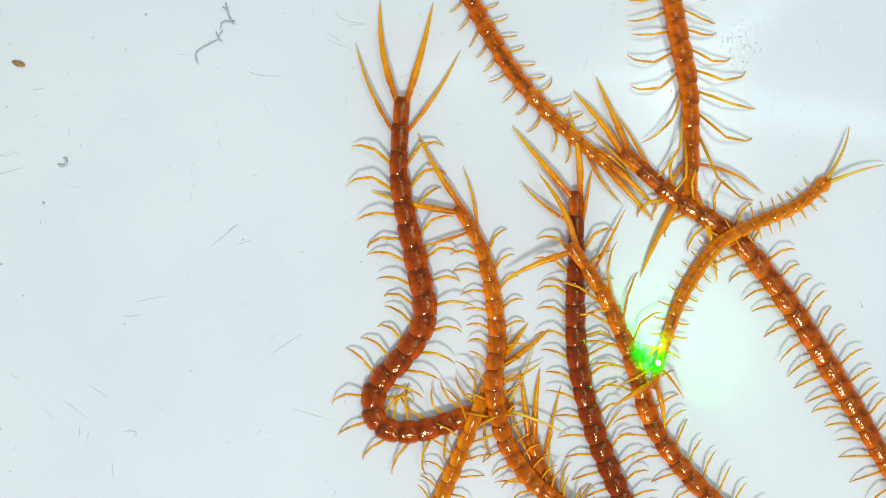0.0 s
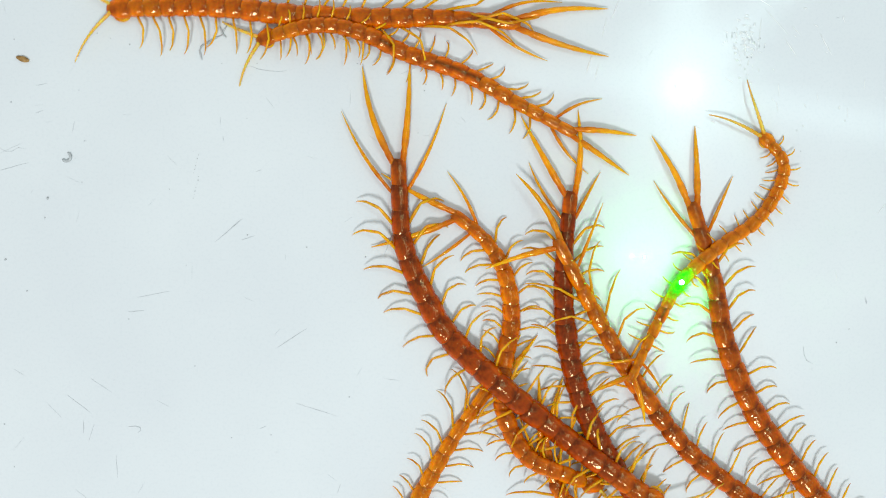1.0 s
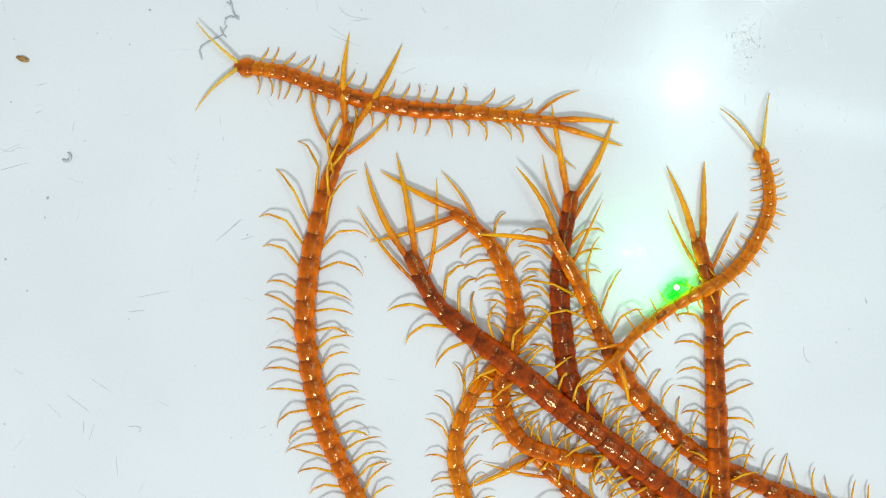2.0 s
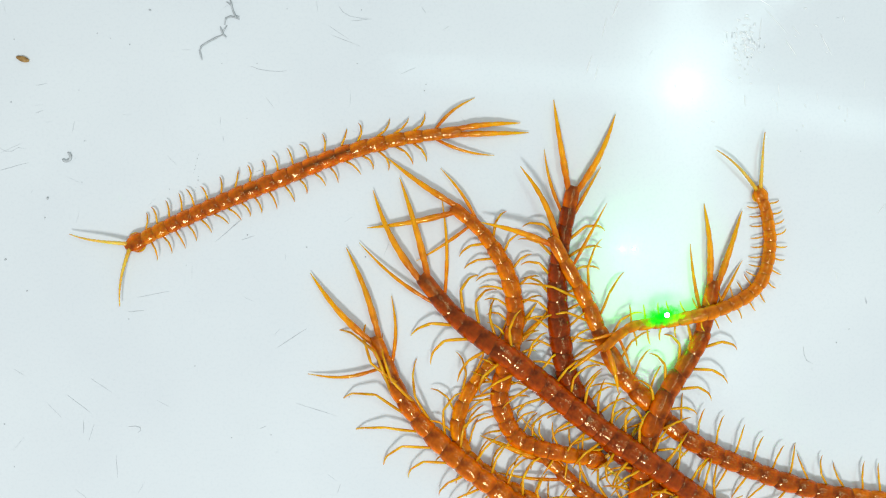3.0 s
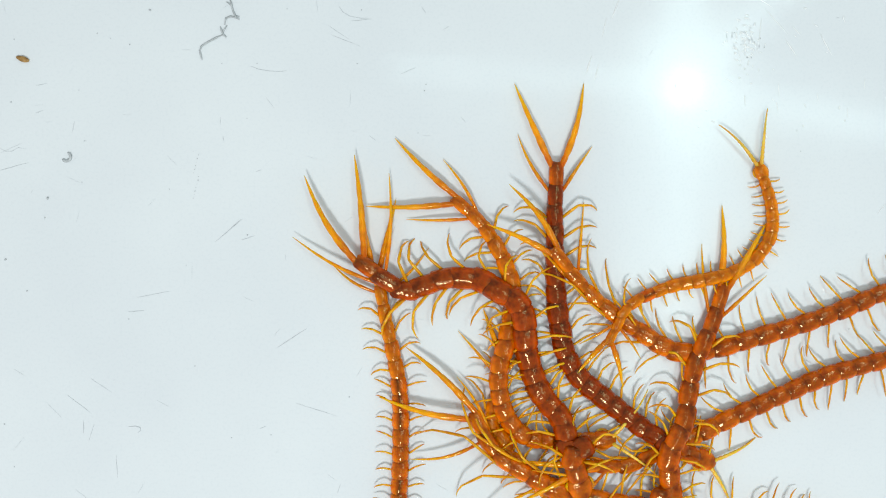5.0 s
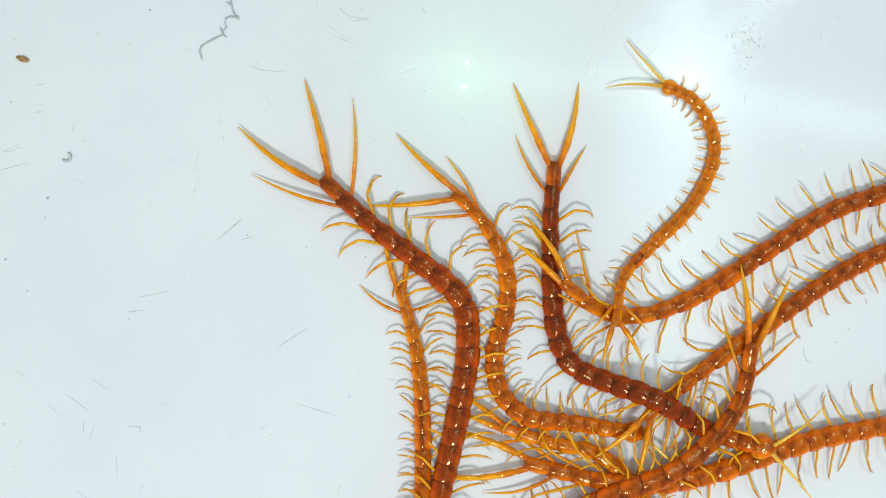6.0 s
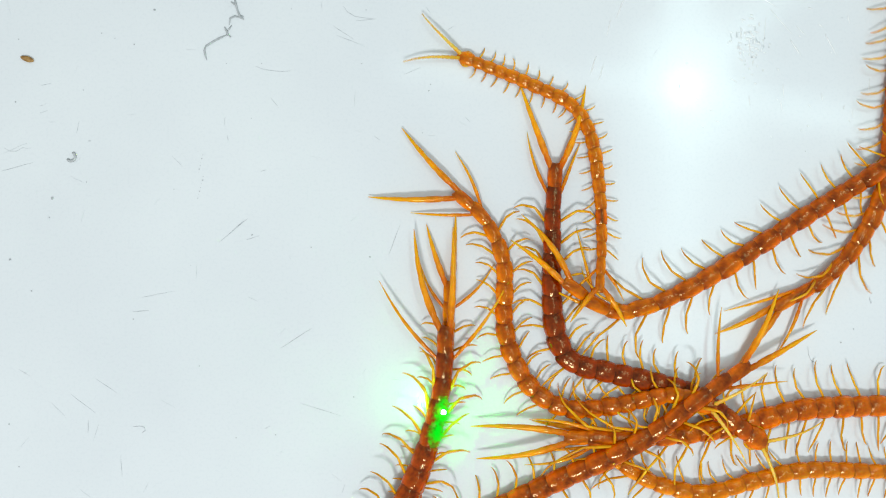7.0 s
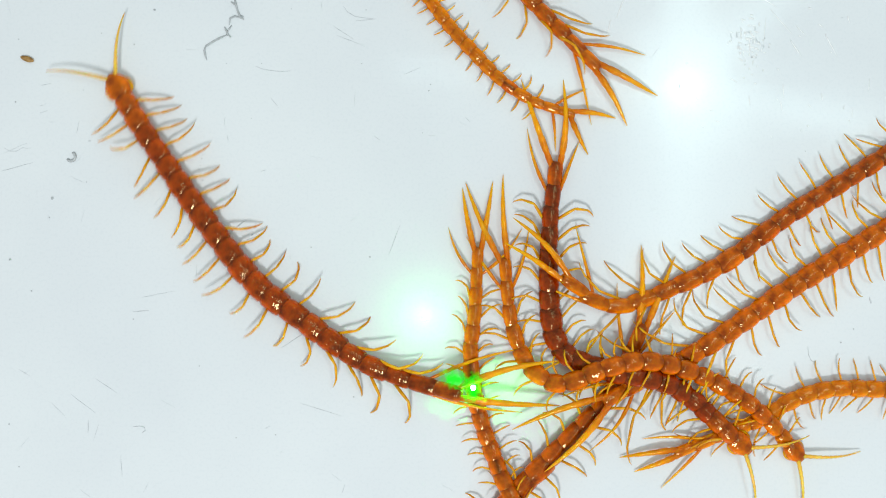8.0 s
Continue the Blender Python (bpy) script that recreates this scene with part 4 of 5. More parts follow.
way("E", 0.0, 65.2, -37.5, 68.6, -25.6, 73.7, -12.0, 83.9, 2.5, 95.8, 9.3, 107.7, 14.4, 117.0, 22.0)
way("E", 0.3, 64.2, -37.7, 68.4, -20.7, 74.4, -7.1, 83.7, 2.2, 95.6, 8.2, 105.8, 16.7, 116.9, 27.7)
way("E", 0.5, 62.0, -38.2, 65.4, -23.0, 69.6, -9.4, 79.8, 2.6, 93.4, 11.1, 108.7, 22.1, 120.6, 29.8)
way("E", 0.8, 58.5, -36.4, 64.8, -21.9, 72.4, -10.0, 82.6, 0.2, 94.5, 8.7, 103.0, 18.9, 104.7, 25.7, 100.5, 33.3)
way("E", 1.0, 57.5, -37.2, 63.9, -23.6, 71.6, -10.0, 82.6, 0.2, 94.5, 8.7, 101.3, 18.9, 102.2, 26.5, 96.2, 34.2)
way("E", 1.5, 55.1, -34.7, 62.2, -22.8, 72.4, -10.9, 82.6, -3.2, 92.8, 7.0, 98.3, 17.2, 98.8, 25.7, 95.9, 35.9)
way("E", 2.8, 50.3, -28.7, 57.1, -23.6, 70.7, -21.9, 84.3, -18.5, 94.5, -11.7, 97.9, 0.2, 97.1, 10.4, 95.0, 17.2)
way("E", 3.5, 50.0, -27.9, 57.1, -22.8, 69.0, -18.5, 82.6, -15.1, 93.7, -10.0, 99.6, 0.2, 98.8, 10.4, 95.0, 19.7)
way("E", 4.5, 50.0, -27.9, 57.1, -20.2, 69.0, -15.1, 82.6, -13.4, 92.8, -10.0, 99.6, -1.5, 99.6, 8.7, 95.4, 19.7)
way("E", 5.8, 52.4, -21.1, 54.6, -10.0, 63.9, -2.4, 75.8, 7.0, 86.0, 17.2, 92.0, 29.1, 92.8, 44.4)
way("E", 6.0, 52.4, -20.2, 54.6, -8.3, 63.9, 1.9, 74.1, 12.1, 80.6, 24.0, 81.3, 34.2, 75.8, 44.4, 66.5, 49.5)
way("E", 6.2, 52.0, -19.4, 54.6, -3.2, 61.4, 12.1, 65.6, 25.7, 64.8, 38.4, 58.8, 49.5, 53.2, 61.0)
way("E", 6.5, 50.8, -19.4, 51.2, -3.2, 51.5, 12.1, 50.8, 27.4, 48.6, 44.4, 45.2, 58.0, 38.1, 69.9)
way("E", 6.8, 47.3, -13.4, 46.9, 3.6, 45.9, 18.9, 43.0, 34.2, 38.8, 47.8, 28.6, 54.6, 15.0, 51.2)
way("E", 7.0, 45.9, -10.0, 46.4, 3.6, 45.6, 18.9, 43.0, 34.2, 37.1, 43.5, 25.2, 49.5, 15.0, 53.7, 3.9, 58.0)
way("E", 7.2, 47.6, 3.6, 46.9, 17.2, 43.0, 30.8, 35.4, 41.0, 25.2, 47.8, 13.3, 55.4, 5.6, 68.2, 2.2, 81.8)
way("E", 7.5, 48.1, 22.3, 43.0, 34.2, 35.4, 41.3, 25.2, 47.8, 15.0, 56.3, 8.2, 64.8, 3.1, 75.0, -0.3, 85.2)
way("E", 7.7, 37.9, 39.3, 28.6, 46.1, 18.4, 52.9, 9.9, 60.5, 3.1, 71.6, -1.2, 81.8)
way("E", 8.0, 35.4, 41.3, 26.0, 44.4, 16.7, 50.3, 8.2, 58.8, 0.5, 67.3, -5.4, 75.0, -12.2, 83.5)
fan("E", 0.0, -147, -78, -150, -52)
fan("E", 1.0, -156, -75, -174, -55)
fan("E", 1.5, -139, -73, -171, -49)
fan("E", 3.5, -142, -76, -163, -62)
fan("E", 4.5, -146, -83, -161, -62)
fan("E", 5.8, -106, -62, -131, -43)
fan("E", 6.5, -102, -49, -130, -48)
fan("E", 7.0, -127, -57, -139, -57)
fan("E", 7.2, -115, -79, -132, -54)
fan("E", 7.5, -96, -51, -106, -6)
fan("E", 7.7, -72, -36, -75, 0)
fan("E", 8.0, -64, -8, -85, 27)

LASER_ROWS = [(0.0, pose(0.0645, -0.0320, 0.007, 0, 0, 50)),
              (0.3, pose(0.0669, -0.0186, 0.007, 0, 0, 55)),
              (0.5, pose(0.0670, -0.0133, 0.007, 0, 0, 55)),
              (0.8, pose(0.0681, -0.0098, 0.007, 0, 0, 50)),
              (1.0, pose(0.0701, -0.0098, 0.007, 0, 0, 50)),
              (1.3, pose(0.0711, -0.0081, 0.007, 0, 0, 45)),
              (1.5, pose(0.0704, -0.0105, 0.007, 0, 0, 42)),
              (1.7, pose(0.0696, -0.0101, 0.007, 0, 0, 40)),
              (2.8, pose(0.0687, -0.0189, -0.006, 0, 0, 15)),
              (3.0, pose(0.0658, -0.0194, 0.007, 0, 0, 10)),
              (3.3, pose(0.0673, -0.0181, 0.0075, 0, 0, 10)),
              (3.5, pose(0.0697, -0.0187, 0.0075, 0, 0, 15)),
              (3.7, pose(0.0666, -0.0166, 0.007, 0, 0, 10)),
              (3.9, pose(0.0668, -0.0166, 0.004, 0, 0, 10)),
              (4.1, pose(0.0673, -0.0168, -0.006, 0, 0, 10)),
              (6.0, pose(-0.0304, 0.0257, -0.006, 0, 0, 80)),
              (6.4, pose(-0.0245, -0.0066, -0.006, 0, 0, 80)),
              (6.5, pose(-0.0143, -0.0542, -0.006, 0, 0, 80)),
              (6.6, pose(-0.0090, -0.0646, 0.007, 0, 0, 80)),
              (6.8, pose(-0.0066, -0.0571, 0.007, 0, 0, 80)),
              (7.0, pose(-0.0012, -0.0478, 0.008, 0, 0, 78)),
              (7.2, pose(-0.0040, -0.0492, 0.008, 0, 0, 75)),
              (7.3, pose(-0.0041, -0.0512, 0.008, 0, 0, 70)),
              (7.4, pose(-0.0002, -0.0653, 0.007, 0, 0, 95)),
              (7.5, pose(-0.0007, -0.0656, 0.007, 0, 0, 95)),
              (7.7, pose(0.0035, -0.0643, 0.007, 0, 0, 88)),
              (7.8, pose(0.0040, -0.0571, 0.007, 0, 0, 88)),
              (7.9, pose(0.0061, -0.0488, 0.0075, 0, 0, 88)),
              (8.0, pose(0.0075, -0.0406, 0.008, 0, 0, 70))]

SPILL_ROWS = [(0.0, pose(0.0592, -0.0300, 0.0078, 0, 0, -60)),
              (0.3, pose(0.0640, -0.0265, 0.007, 0, 0, 10)),
              (0.5, pose(0.0654, -0.0186, 0.007, 0, 0, 58)),
              (0.8, pose(0.0668, -0.0118, 0.007, 0, 0, 52)),
              (1.0, pose(0.0693, -0.0105, 0.007, 0, 0, 50)),
              (1.7, pose(0.0688, -0.0110, 0.007, 0, 0, 45)),
              (2.8, pose(0.0683, -0.0194, -0.006, 0, 0, 15)),
              (3.0, pose(0.0633, -0.0201, 0.007, 0, 0, 15)),
              (3.5, pose(0.0661, -0.0198, 0.007, 0, 0, 15)),
              (3.7, pose(0.0638, -0.0176, 0.007, 0, 0, 15)),
              (3.9, pose(0.0653, -0.0182, -0.006, 0, 0, 15)),
              (6.5, pose(-0.0143, -0.0644, -0.006, 0, 0, 80)),
              (6.6, pose(-0.0095, -0.0688, 0.007, 0, 0, 80)),
              (6.8, pose(-0.0078, -0.0621, 0.007, 0, 0, 80)),
              (7.0, pose(-0.0028, -0.0536, 0.008, 0, 0, 70)),
              (7.2, pose(-0.0050, -0.0536, 0.008, 0, 0, 65)),
              (7.3, pose(-0.0056, -0.0594, 0.008, 0, 0, 50)),
              (7.4, pose(-0.0075, -0.0563, 0.008, 0, 0, 40)),
              (7.5, pose(-0.0089, -0.0520, 0.008, 0, 0, 20)),
              (7.6, pose(-0.0132, -0.0492, 0.008, 0, 0, 15)),
              (7.7, pose(-0.0056, -0.0459, 0.008, 0, 0, 15)),
              (7.8, pose(-0.0030, -0.0419, 0.008, 0, 0, 0)),
              (7.9, pose(-0.0023, -0.0411, 0.008, 0, 0, 0)),
              (8.0, pose(0.0023, -0.0382, 0.008, 0, 0, -20))]

GLOW_ROWS = [(0.0, pose(0.0655, -0.0270, 0.0060, 0, 0, 0)),
              (0.3, pose(0.0615, -0.0118, 0.0100, 0, 0, 0)),
              (0.5, pose(0.0601, -0.0074, 0.0100, 0, 0, 0)),
              (1.0, pose(0.0587, -0.0023, 0.0100, 0, 0, 0)),
              (1.7, pose(0.0579, -0.0015, 0.0100, 0, 0, 0)),
              (2.8, pose(0.0554, 0.0002, 0.0100, 0, 0, 0)),
              (3.5, pose(0.0571, -0.0018, 0.0100, 0, 0, 0)),
              (3.7, pose(0.0571, -0.0023, 0.0100, 0, 0, 0)),
              (4.0, pose(0.0571, -0.0028, 0.0100, 0, 0, 0)),
              (4.1, pose(0.0588, -0.0032, -0.006, 0, 0, 0)),
              (5.8, pose(0.0070, 0.0580, -0.006, 0, 0, 0)),
              (6.0, pose(0.0068, 0.0521, 0.0220, 0, 0, 0)),
              (6.2, pose(-0.0267, 0.0295, 0.0110, 0, 0, 0)),
              (6.4, pose(-0.0337, 0.0018, 0.0080, 0, 0, 0)),
              (6.5, pose(-0.0224, -0.0235, 0.0080, 0, 0, 0)),
              (6.6, pose(-0.0326, -0.0386, 0.0065, 0, 0, 0)),
              (6.8, pose(-0.0185, -0.0460, 0.0065, 0, 0, 0)),
              (7.0, pose(-0.0083, -0.0457, 0.0065, 0, 0, 0)),
              (7.2, pose(-0.0089, -0.0485, 0.0065, 0, 0, 0)),
              (7.3, pose(-0.0102, -0.0513, 0.0065, 0, 0, 0)),
              (7.4, pose(-0.0144, -0.0526, 0.0065, 0, 0, 0)),
              (7.5, pose(-0.0144, -0.0490, 0.0065, 0, 0, 0)),
              (7.7, pose(-0.0152, -0.0427, 0.0065, 0, 0, 0)),
              (7.9, pose(-0.0094, -0.0279, 0.0065, 0, 0, 0)),
              (8.0, pose(-0.0069, -0.0205, 0.0065, 0, 0, 0))]

# ---- small things on the tray ----
def scratch_tube(bm, x, y, length, turn, thick):
    place = pose(x * MM, y * MM, 0, 0, 0, turn)
    pts = []
    for k in range(6):
        u = k / 5 - 0.5
        pts.append(place @ Vector((u * length * MM, 0.25 * math.sin(u * 3.0) * MM, 0.00002)))
    tube(bm, pts, [thick * MM * r for r in (0.2, 0.7, 1, 0.9, 0.6, 0.15)], 4, 0.5)


def scuff(x, y, length, turn, thick, material=None):
    bm = bmesh.new()
    scratch_tube(bm, x, y, length, turn, thick)
    part("scratch", bm, material or SCUFF, floor, "fine scratch in the white plastic, its glint painted white" if material else "fine grey scratch in the white plastic")


def bent_scuff(points, thick):
    """A curved scratch through points, in millimetres."""
    bm = bmesh.new()
    n = len(points)
    tube(bm, [(x * MM, y * MM, 0.00002) for x, y in points], [thick * MM * (0.3 if k in (0, n - 1) else 1) for k in range(n)], 4, 0.5)
    part("scratch", bm, SCUFF, floor, "short curved grey scratch in the white plastic")


def speck(x, y, size):
    bm = bmesh.new()
    bmesh.ops.create_icosphere(bm, subdivisions=1, radius=size * MM)
    for v in bm.verts:
        v.co = Vector((v.co.x * random.uniform(0.7, 1.4), v.co.y * random.uniform(0.6, 1.1), v.co.z * 0.5 + size * MM * 0.45))
    ob = tagged(part("dirt_speck", bm, LINT), "tiny dark speck of dirt on the tray", "dirt", "specks on the tray")
    ob.matrix_world = pose(x * MM, y * MM, 0, 0, 0, random.uniform(0, 180))


def husk():
    bm = bmesh.new()
    bmesh.ops.create_uvsphere(bm, u_segments=14, v_segments=9, radius=0.5)
    for v in bm.verts:
        r = 1 - 0.5 * max(0, -v.co.x) + 0.05 * math.sin(9 * math.atan2(v.co.z, v.co.y))
        v.co = Vector((v.co.x * 4.3, v.co.y * 1.7 * r, v.co.z * 1.1 * r + 0.5)) * MM
    return tagged(part("seed_husk", bm, HUSK), "small pointed brown seed husk lying on the tray", "husk")


def thread(name, lines, radius, label, category):
    bm = bmesh.new()
    for line in lines:
        n = len(line)
        tube(bm, [(x * MM, y * MM, (0.25 + 0.2 * (k % 2)) * MM) for k, (x, y) in enumerate(line)], [radius * MM * (0.4 if k in (0, n - 1) else 1) for k in range(n)], 5)
    return tagged(part(name, bm, LINT), label, category)


husk().matrix_world = pose(-0.1263, 0.0571, 0, 0, 0, -18)
thread("lint_thread", [[(-64.1, 75.5), (-63.6, 73.6), (-63.1, 71.6), (-62.2, 69.5), (-61.2, 69.0)], [(-62.2, 69.5), (-63.8, 69.9), (-65.3, 69.4), (-65.6, 67.3)], [(-67.0, 66.8), (-66.5, 65.6), (-66.0, 64.4), (-65.1, 63.6)], [(-64.9, 67.2), (-65.6, 66.1), (-66.3, 64.8)], [(-66.3, 64.4), (-68.3, 63.4), (-70.7, 62.2), (-72.6, 60.9), (-73.1, 59.7), (-72.8, 58.3), (-72.4, 56.8)], [(-65.1, 74.3), (-63.6, 73.3), (-63.1, 71.6)], [(-62.1, 70.2), (-61.2, 69.7)]], 0.28, "crooked grey thread of lint lying on the tray", "lint")
thread("lint_curl", [[(-114.4, 27.0), (-113.9, 26.6), (-113.3, 26.4), (-112.7, 26.5), (-112.1, 26.9), (-111.9, 27.5), (-111.9, 28.1), (-112.3, 28.7), (-112.8, 29.0)]], 0.42, "small grey curl of lint on the tray", "lint")
scuff(-64.4, 5.6, 11.2, 37, 0.12)
scuff(-63.2, 6.8, 6.8, 37, 0.09)
scuff(-58.5, 3.4, 4.4, 10, 0.09)
scuff(-45.6, -26.9, 11.2, 30, 0.12)
scuff(-87.0, -13.6, 10.2, 8, 0.08)
scuff(-92.3, -18.7, 4.8, -2, 0.12)
scuff(-109.5, -46.6, 9.4, -41, 0.08)
scuff(-102.7, -41.1, 7.7, -38, 0.08)
scuff(-108.1, -53.4, 4.1, 80, 0.10)
scuff(-105.7, -55.1, 5.1, 65, 0.07)
scuff(-98.1, -65.3, 6.8, 89, 0.08)
scuff(-38.1, -48.3, 12.8, -20, 0.08)
scuff(-24.5, 68.9, 6.0, 0, 0.08)
scuff(-31.3, 65.1, 7.8, -38, 0.07)
scuff(-29.2, 62.7, 9.5, -25, 0.07)
scuff(-10.5, 53.6, 5.4, 17, 0.08)
scuff(127.2, -15.5, 2.0, 88, 0.21)
scuff(-129.5, 24.7, 10.2, 12, 0.10)
scuff(-129.9, 30.4, 7.5, 20, 0.05)
scuff(-120.7, 49.5, 3.4, 0, 0.09)
scuff(-121.4, 41.3, 2.4, 5, 0.07)
scuff(-111.2, 36.7, 3.7, 70, 0.07)
scuff(-81.4, 26.5, 4.4, -52, 0.05)
scuff(-55.3, 23.6, 2.0, 0, 0.08)
scuff(-52.0, 44.0, 4.1, -60, 0.05)
scuff(-16.0, 2.7, 9.9, 66, 0.09)
scuff(-47.4, -2.4, 1.7, 70, 0.05)
scuff(-75.5, -6.6, 4.4, 80, 0.04)
scuff(-84.0, -46.6, 5.1, -35, 0.04)
scuff(-31.3, -72.1, 2.7, 60, 0.08)
scuff(-54.2, -53.7, 2.0, 10, 0.07)
scuff(-58.5, -15.1, 3.4, -35, 0.05)
scuff(-15.1, -39.3, 5.1, -14, 0.05)
scuff(-27.9, 45.2, 5.1, 80, 0.05)
scuff(6.1, 38.9, 2.4, -60, 0.07)
scuff(-5.8, 71.9, 2.4, -70, 0.07)
scuff(1.0, 66.5, 2.0, 15, 0.07)
scuff(-21.1, 33.3, 2.4, -50, 0.07)
scuff(-117.1, -48.3, 6.8, -50, 0.04)
scuff(-127.3, -37.2, 4.4, -40, 0.05)
scuff(-67.0, 38.4, 2.4, 75, 0.07)
scuff(-66.1, 33.3, 1.7, 80, 0.07)
bent_scuff([(108.4, -29.3), (108.6, -31.8), (109.4, -33.5), (111.3, -34.6)], 0.10)
bent_scuff([(-94.6, -53.4), (-92.6, -53.3), (-91.2, -53.6), (-90.9, -54.6), (-91.9, -55.3)], 0.13)
bent_scuff([(-57.7, 55.0), (-55.5, 54.1), (-52.6, 53.6), (-49.7, 53.4), (-47.0, 53.6)], 0.08)
bent_scuff([(-31.3, 73.0), (-30.1, 71.3), (-27.9, 70.0), (-24.5, 69.4), (-22.0, 69.4)], 0.07)
bent_scuff([(-133.4, 30.5), (-131.7, 29.4), (-129.7, 29.4), (-127.7, 30.5), (-125.6, 30.1)], 0.06)
scuff(52.0, 72.4, 7.1, 64, 0.18, GLINT)
scuff(48.6, 66.8, 5.8, 70, 0.16, GLINT)
scuff(95.4, 75.0, 10.2, -35, 0.16, GLINT)
scuff(104.7, 60.5, 6.1, -62, 0.25, GLINT)
scuff(100.5, 68.2, 10.2, -52, 0.14, GLINT)
scuff(115.3, 61.4, 7.5, -66, 0.23, GLINT)
scuff(95.4, 65.6, 8.5, 80, 0.11, GLINT)
scuff(43.9, 55.4, 5.8, 66, 0.23, GLINT)
scuff(46.2, 53.2, 5.1, 68, 0.16, GLINT)
scuff(90.8, 44.7, 3.4, 85, 0.14, GLINT)
scuff(101.0, 47.8, 4.1, 86, 0.14, GLINT)
scuff(100.5, 42.7, 3.1, 88, 0.11, GLINT)
scuff(112.7, 45.7, 2.4, 86, 0.14, GLINT)
scuff(86.0, 50.8, 3.1, -40, 0.14, GLINT)
scuff(106.4, 65.6, 4.4, -55, 0.14, GLINT)
scuff(131.9, 12.1, 4.4, 40, 0.11, GLINT)
scuff(118.3, -8.0, 3.4, 85, 0.09, GLINT)
scuff(121.7, 41.0, 3.1, 80, 0.11, GLINT)
scuff(126.8, 49.5, 3.7, 76, 0.11, GLINT)
speck(-118.8, 15.3, 0.42)
speck(-88.1, 71.9, 0.34)
speck(-129.0, 63.1, 0.21)
speck(-129.9, 44.2, 0.21)
speck(-100.0, 63.4, 0.15)
speck(-104.0, 64.9, 0.21)
speck(-66.5, 55.8, 0.17)
speck(-58.8, 4.2, 0.25)
speck(-28.2, -44.5, 0.21)
speck(-74.6, -35.2, 0.19)
speck(-63.6, -56.8, 0.17)
speck(-51.7, -55.9, 0.19)
speck(-5.1, 49.5, 0.21)
speck(-5.6, 47.6, 0.23)
speck(-25.8, 55.8, 0.19)
speck(-41.0, 0.5, 0.21)
speck(122.1, -24.1, 0.21)
speck(118.3, -28.1, 0.25)
speck(-131.6, -3.2, 0.34)
speck(-94.2, 61.5, 0.21)
speck(-24.5, 71.9, 0.17)
speck(-46.9, 72.2, 0.15)
speck(-109.5, 47.8, 0.15)
speck(-107.8, 32.5, 0.17)
speck(-119.7, 9.5, 0.21)
speck(-108.6, 20.1, 0.17)
speck(-125.1, -12.6, 0.25)
speck(-94.5, -21.1, 0.21)
speck(-131.9, -52.7, 0.25)
speck(-128.9, -65.5, 0.21)
speck(-55.9, 55.8, 0.17)
speck(-59.0, 39.3, 0.13)
speck(-7.5, 34.9, 0.17)
speck(95.4, 63.4, 0.23)
speck(89.6, 61.4, 0.17)
speck(91.5, 57.6, 0.29)
speck(92.8, 57.5, 0.19)
speck(96.6, 60.7, 0.21)
speck(87.7, 65.1, 0.17)
speck(93.7, 62.2, 0.21)
speck(107.6, 29.4, 0.17)
speck(-23.3, -2.4, 0.25)
speck(42.7, -27.0, 0.17)
speck(-82.3, 18.0, 0.17)
speck(-107.4, 32.5, 0.13)
speck(-77.2, -4.9, 0.13)
speck(-75.1, 29.4, 0.09)
speck(-73.6, 28.3, 0.14)
speck(-73.9, 27.2, 0.19)
speck(-74.2, 26.1, 0.09)
speck(-74.4, 25.1, 0.14)
speck(-74.7, 24.0, 0.19)
speck(-75.0, 22.9, 0.09)
speck(-73.5, 21.8, 0.14)
speck(-73.7, 20.7, 0.19)
speck(-74.0, 19.6, 0.09)
speck(-74.3, 18.5, 0.14)
speck(-74.6, 17.4, 0.19)
speck(-74.8, 16.4, 0.09)
speck(-75.1, 15.3, 0.14)

mark = random.Random(11)
hairlines = bmesh.new()
for k in range(34):
    x, y = mark.uniform(-132, 132), mark.uniform(-74, 74)
    if k < 22:
        x = mark.uniform(-132, -20)
    scratch_tube(hairlines, x, y, mark.uniform(1.0, 5.5), mark.choice((0, 35, 80, -40)) + mark.uniform(-18, 18), mark.uniform(0.04, 0.08))
tagged(part("hairline_scratches", hairlines, FAINT, floor), "many faint hairline scratches in the white plastic", kind="stuff")

# a scuffed patch of tiny raised flecks near the lamp's glare
# the pale flecks carry the glare they catch in their white colour
flecks = {"glint_flecks": (bmesh.new(), GLINT), "grey_flecks": (bmesh.new(), FAINT)}
for k in range(120):
    x, y = 91 + mark.gauss(0, 2.6), 62 + mark.gauss(0, 3.4)
    bm = flecks["grey_flecks" if k % 8 == 0 else "glint_flecks"][0]
    if k > 90:
        x, y = 91 + mark.uniform(-22, 34), 55 + mark.uniform(-22, 18)
    scratch_tube(bm, x, y, mark.uniform(0.4, 1.6), mark.choice((60, 88, 130)) + mark.uniform(-12, 12), mark.uniform(0.10, 0.26))
for name, (bm, material) in flecks.items():
    tagged(part(name, bm, material, floor), "tiny scuffed flecks in the plastic, the pale ones painted glints", kind="stuff")

# ---- the laser's light: a green spot on the animals and its pale glow beside them ----
def spot(name, radius, material, label):
    bm = bmesh.new()
    bmesh.ops.create_uvsphere(bm, u_segments=16, v_segments=10, radius=radius * MM)
    return tagged(part(name, bm, material), label, "light spot", "laser light")


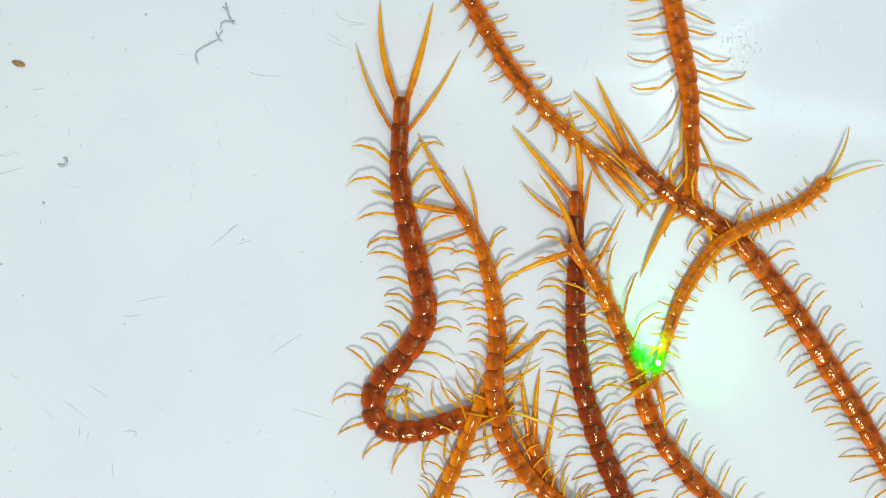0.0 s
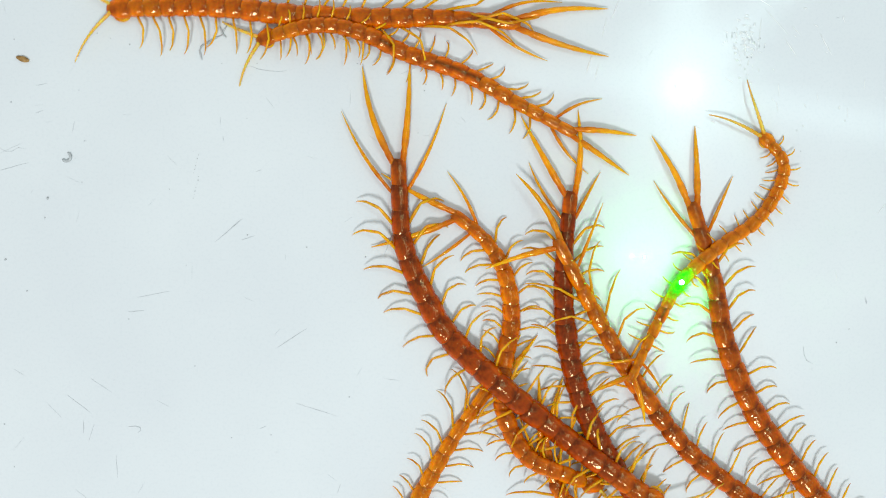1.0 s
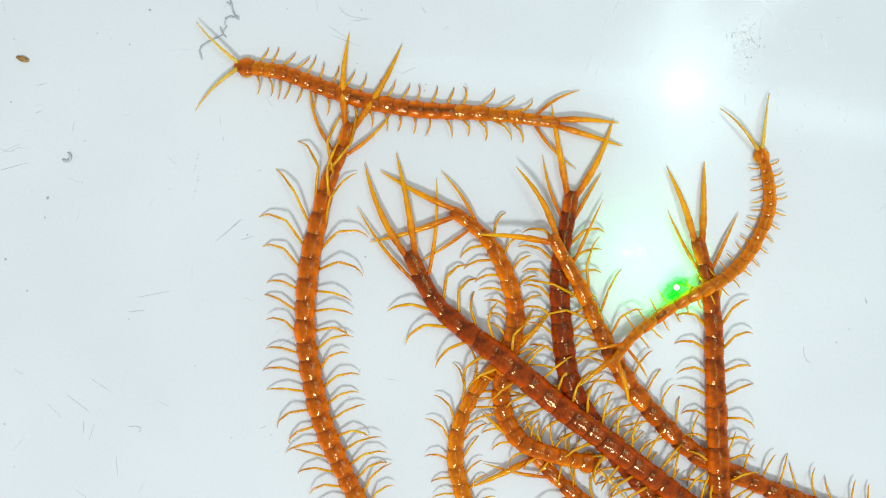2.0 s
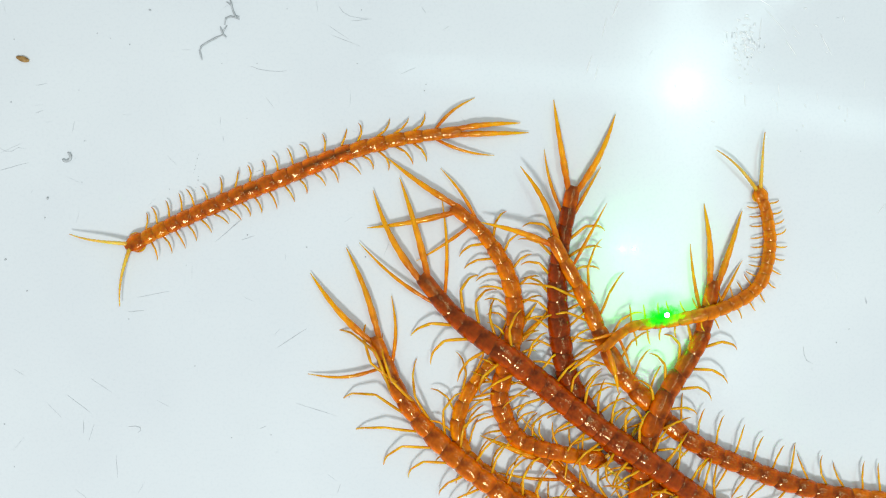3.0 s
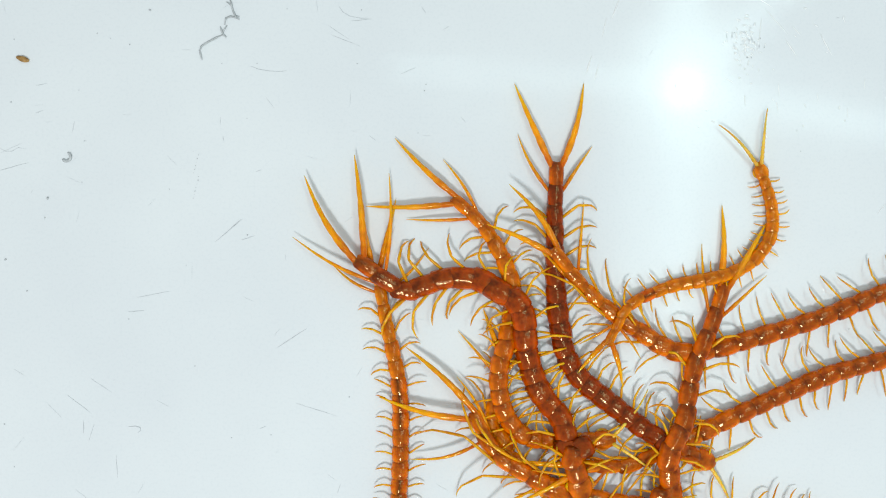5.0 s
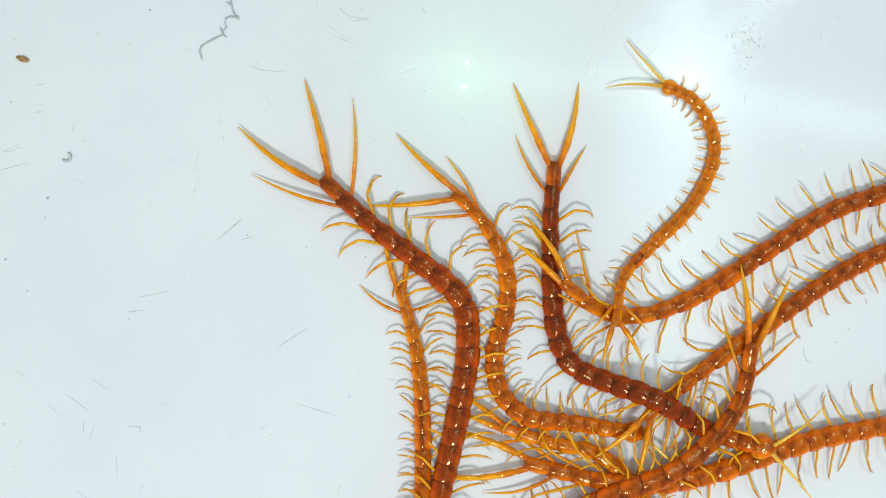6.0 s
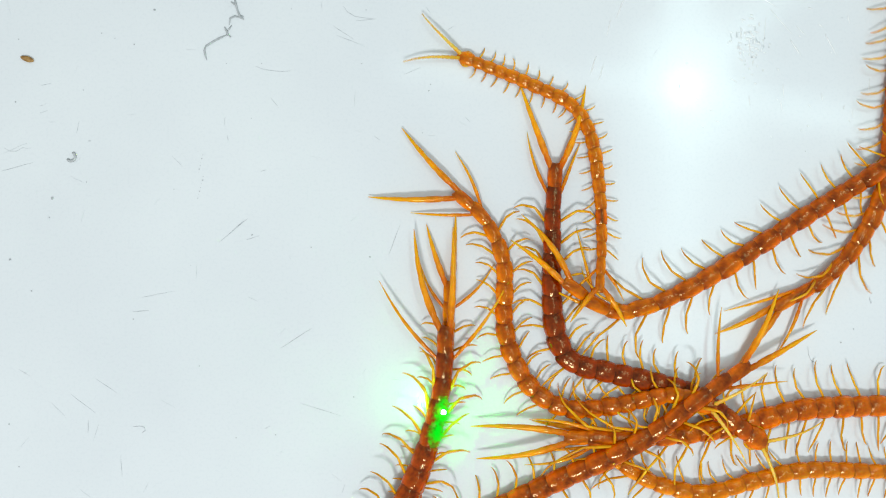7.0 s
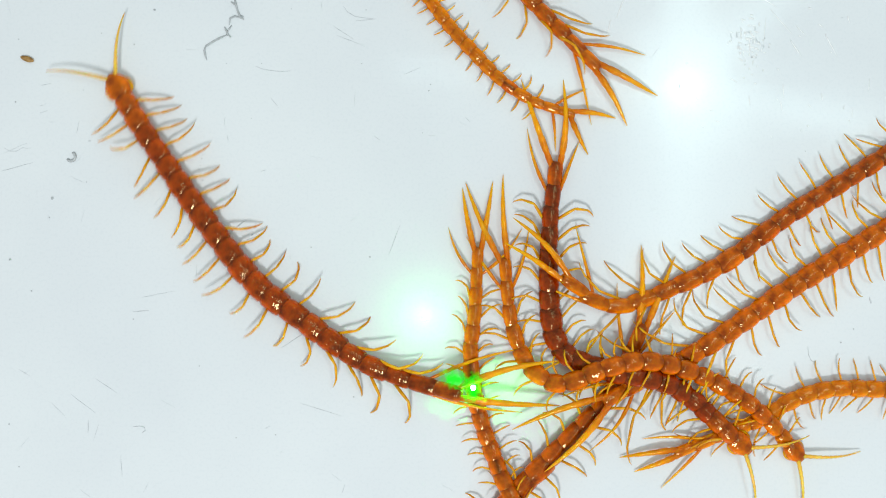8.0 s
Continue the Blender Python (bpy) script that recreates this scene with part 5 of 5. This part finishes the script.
def beam_spot(name, core, label):
    """A laser spot: its glaring core and the soft green rim round it."""
    made = tagged(new(name), label, "light spot", "laser light")
    if core:
        bm = bmesh.new()
        bmesh.ops.create_uvsphere(bm, u_segments=16, v_segments=10, radius=core * MM)
        part("core", bm, BEAM, made, "glaring whitish green core")
    bm = bmesh.new()
    bmesh.ops.create_circle(bm, cap_ends=False, segments=32, radius=1)
    bm.verts.ensure_lookup_table()
    inner = [bm.verts.new((v.co.x * 0.5, v.co.y * 0.5, 1.0)) for v in bm.verts[:]]
    bm.verts.ensure_lookup_table()
    outer = [bm.verts[k] for k in range(32)]
    for k in range(32):
        bm.faces.new((outer[k], outer[(k + 1) % 32], inner[(k + 1) % 32], inner[k]))
    bm.faces.new(inner)
    for v in bm.verts:
        v.co = Vector((v.co.x * 6.4 * MM, v.co.y * 3.6 * MM, (v.co.z - 0.5) * 0.7 * MM))
    part("rim", bm, BEAM_RIM, made, "soft green rim of laser light")
    return made


laser = beam_spot("laser_spot", 0.8, "small glaring green laser spot moving over the centipedes")
spill = beam_spot("laser_spill", 0, "green laser light spilling onto a neighbouring centipede")
glow = spot("laser_glow", 0.10, GLOW, "tiny pale green glow of laser light over the white tray")


def motions():
    places = layout()
    for key, h in HERD.items():
        n = len(h["rings"])
        for i, ring in enumerate(h["rings"]):
            rows = []
            lean = pose(0, 0, 0, h["rng"].uniform(-9, 9), h["rng"].uniform(-4, 4), h["rng"].uniform(-3, 3)) if 1 < i < n - 1 else pose(0, 0, 0)
            for t in TIMES:
                p = places[key, t] * MM
                d = p[min(i + 1, n - 1)] - p[max(i - 1, 0)]
                turn, rise = math.degrees(math.atan2(d[1], d[0])), math.degrees(math.atan2(d[2], math.hypot(d[0], d[1])))
                rows.append((t, pose(*p[i], 0, -rise, turn) @ lean))
            walk(ring, rows)
        # the legs step in a wave that runs along the body, faster where the animal moves faster
        rate, phase = [], 0.0
        for a, b in zip([TIMES[0]] + TIMES[:-1], TIMES):
            step = np.linalg.norm(places[key, b][8, :2] - places[key, a][8, :2])
            phase += min(step / 9.0, 1.6)
            pace = step / max(0.1, b - a)
            rate.append((b, phase, min(1.0, max(0.0, (pace - 12) / 45))))
        few = rate[::2] + ([rate[-1]] if len(rate) % 2 == 0 else [])
        for i, pair in enumerate(h["legs"]):
            for side, leg in pair:
                rest = h["rng"].uniform(-5, 5)
                behind = side * 34 * max(0.0, 1 - (i - 2) / 5)
                walk(leg, [(t, Matrix.Translation(leg.location) @ pose(0, 0, 0, 0, 0, rest + behind * drag + side * 13 * math.sin(f + i * 0.75 + (0 if side > 0 else 1.6)))) for t, f, drag in few])
        # the tail's long legs open and close
        for k, (side, leg) in enumerate(h["prongs"]):
            rows = []
            for t in TIMES:
                d = places[key, t][0] - places[key, t][1 if k < 2 else 2]
                own = fan_at(key, t)[k] - math.degrees(math.atan2(d[1], d[0]))
                own = (own + 180) % 360 - 180
                own = max(-78, min(78, own))
                rise = math.degrees(math.atan2(-d[2], math.hypot(d[0], d[1])))
                level = pose(0, 0, 0, 0, -rise, 0).inverted() @ pose(0, 0, 0, 0, 0, own)
                rows.append((t, Matrix.Translation(leg.location) @ level))
            walk(leg, rows)
    walk(laser, LASER_ROWS)
    walk(spill, SPILL_ROWS)
    walk(glow, GLOW_ROWS)


motions()
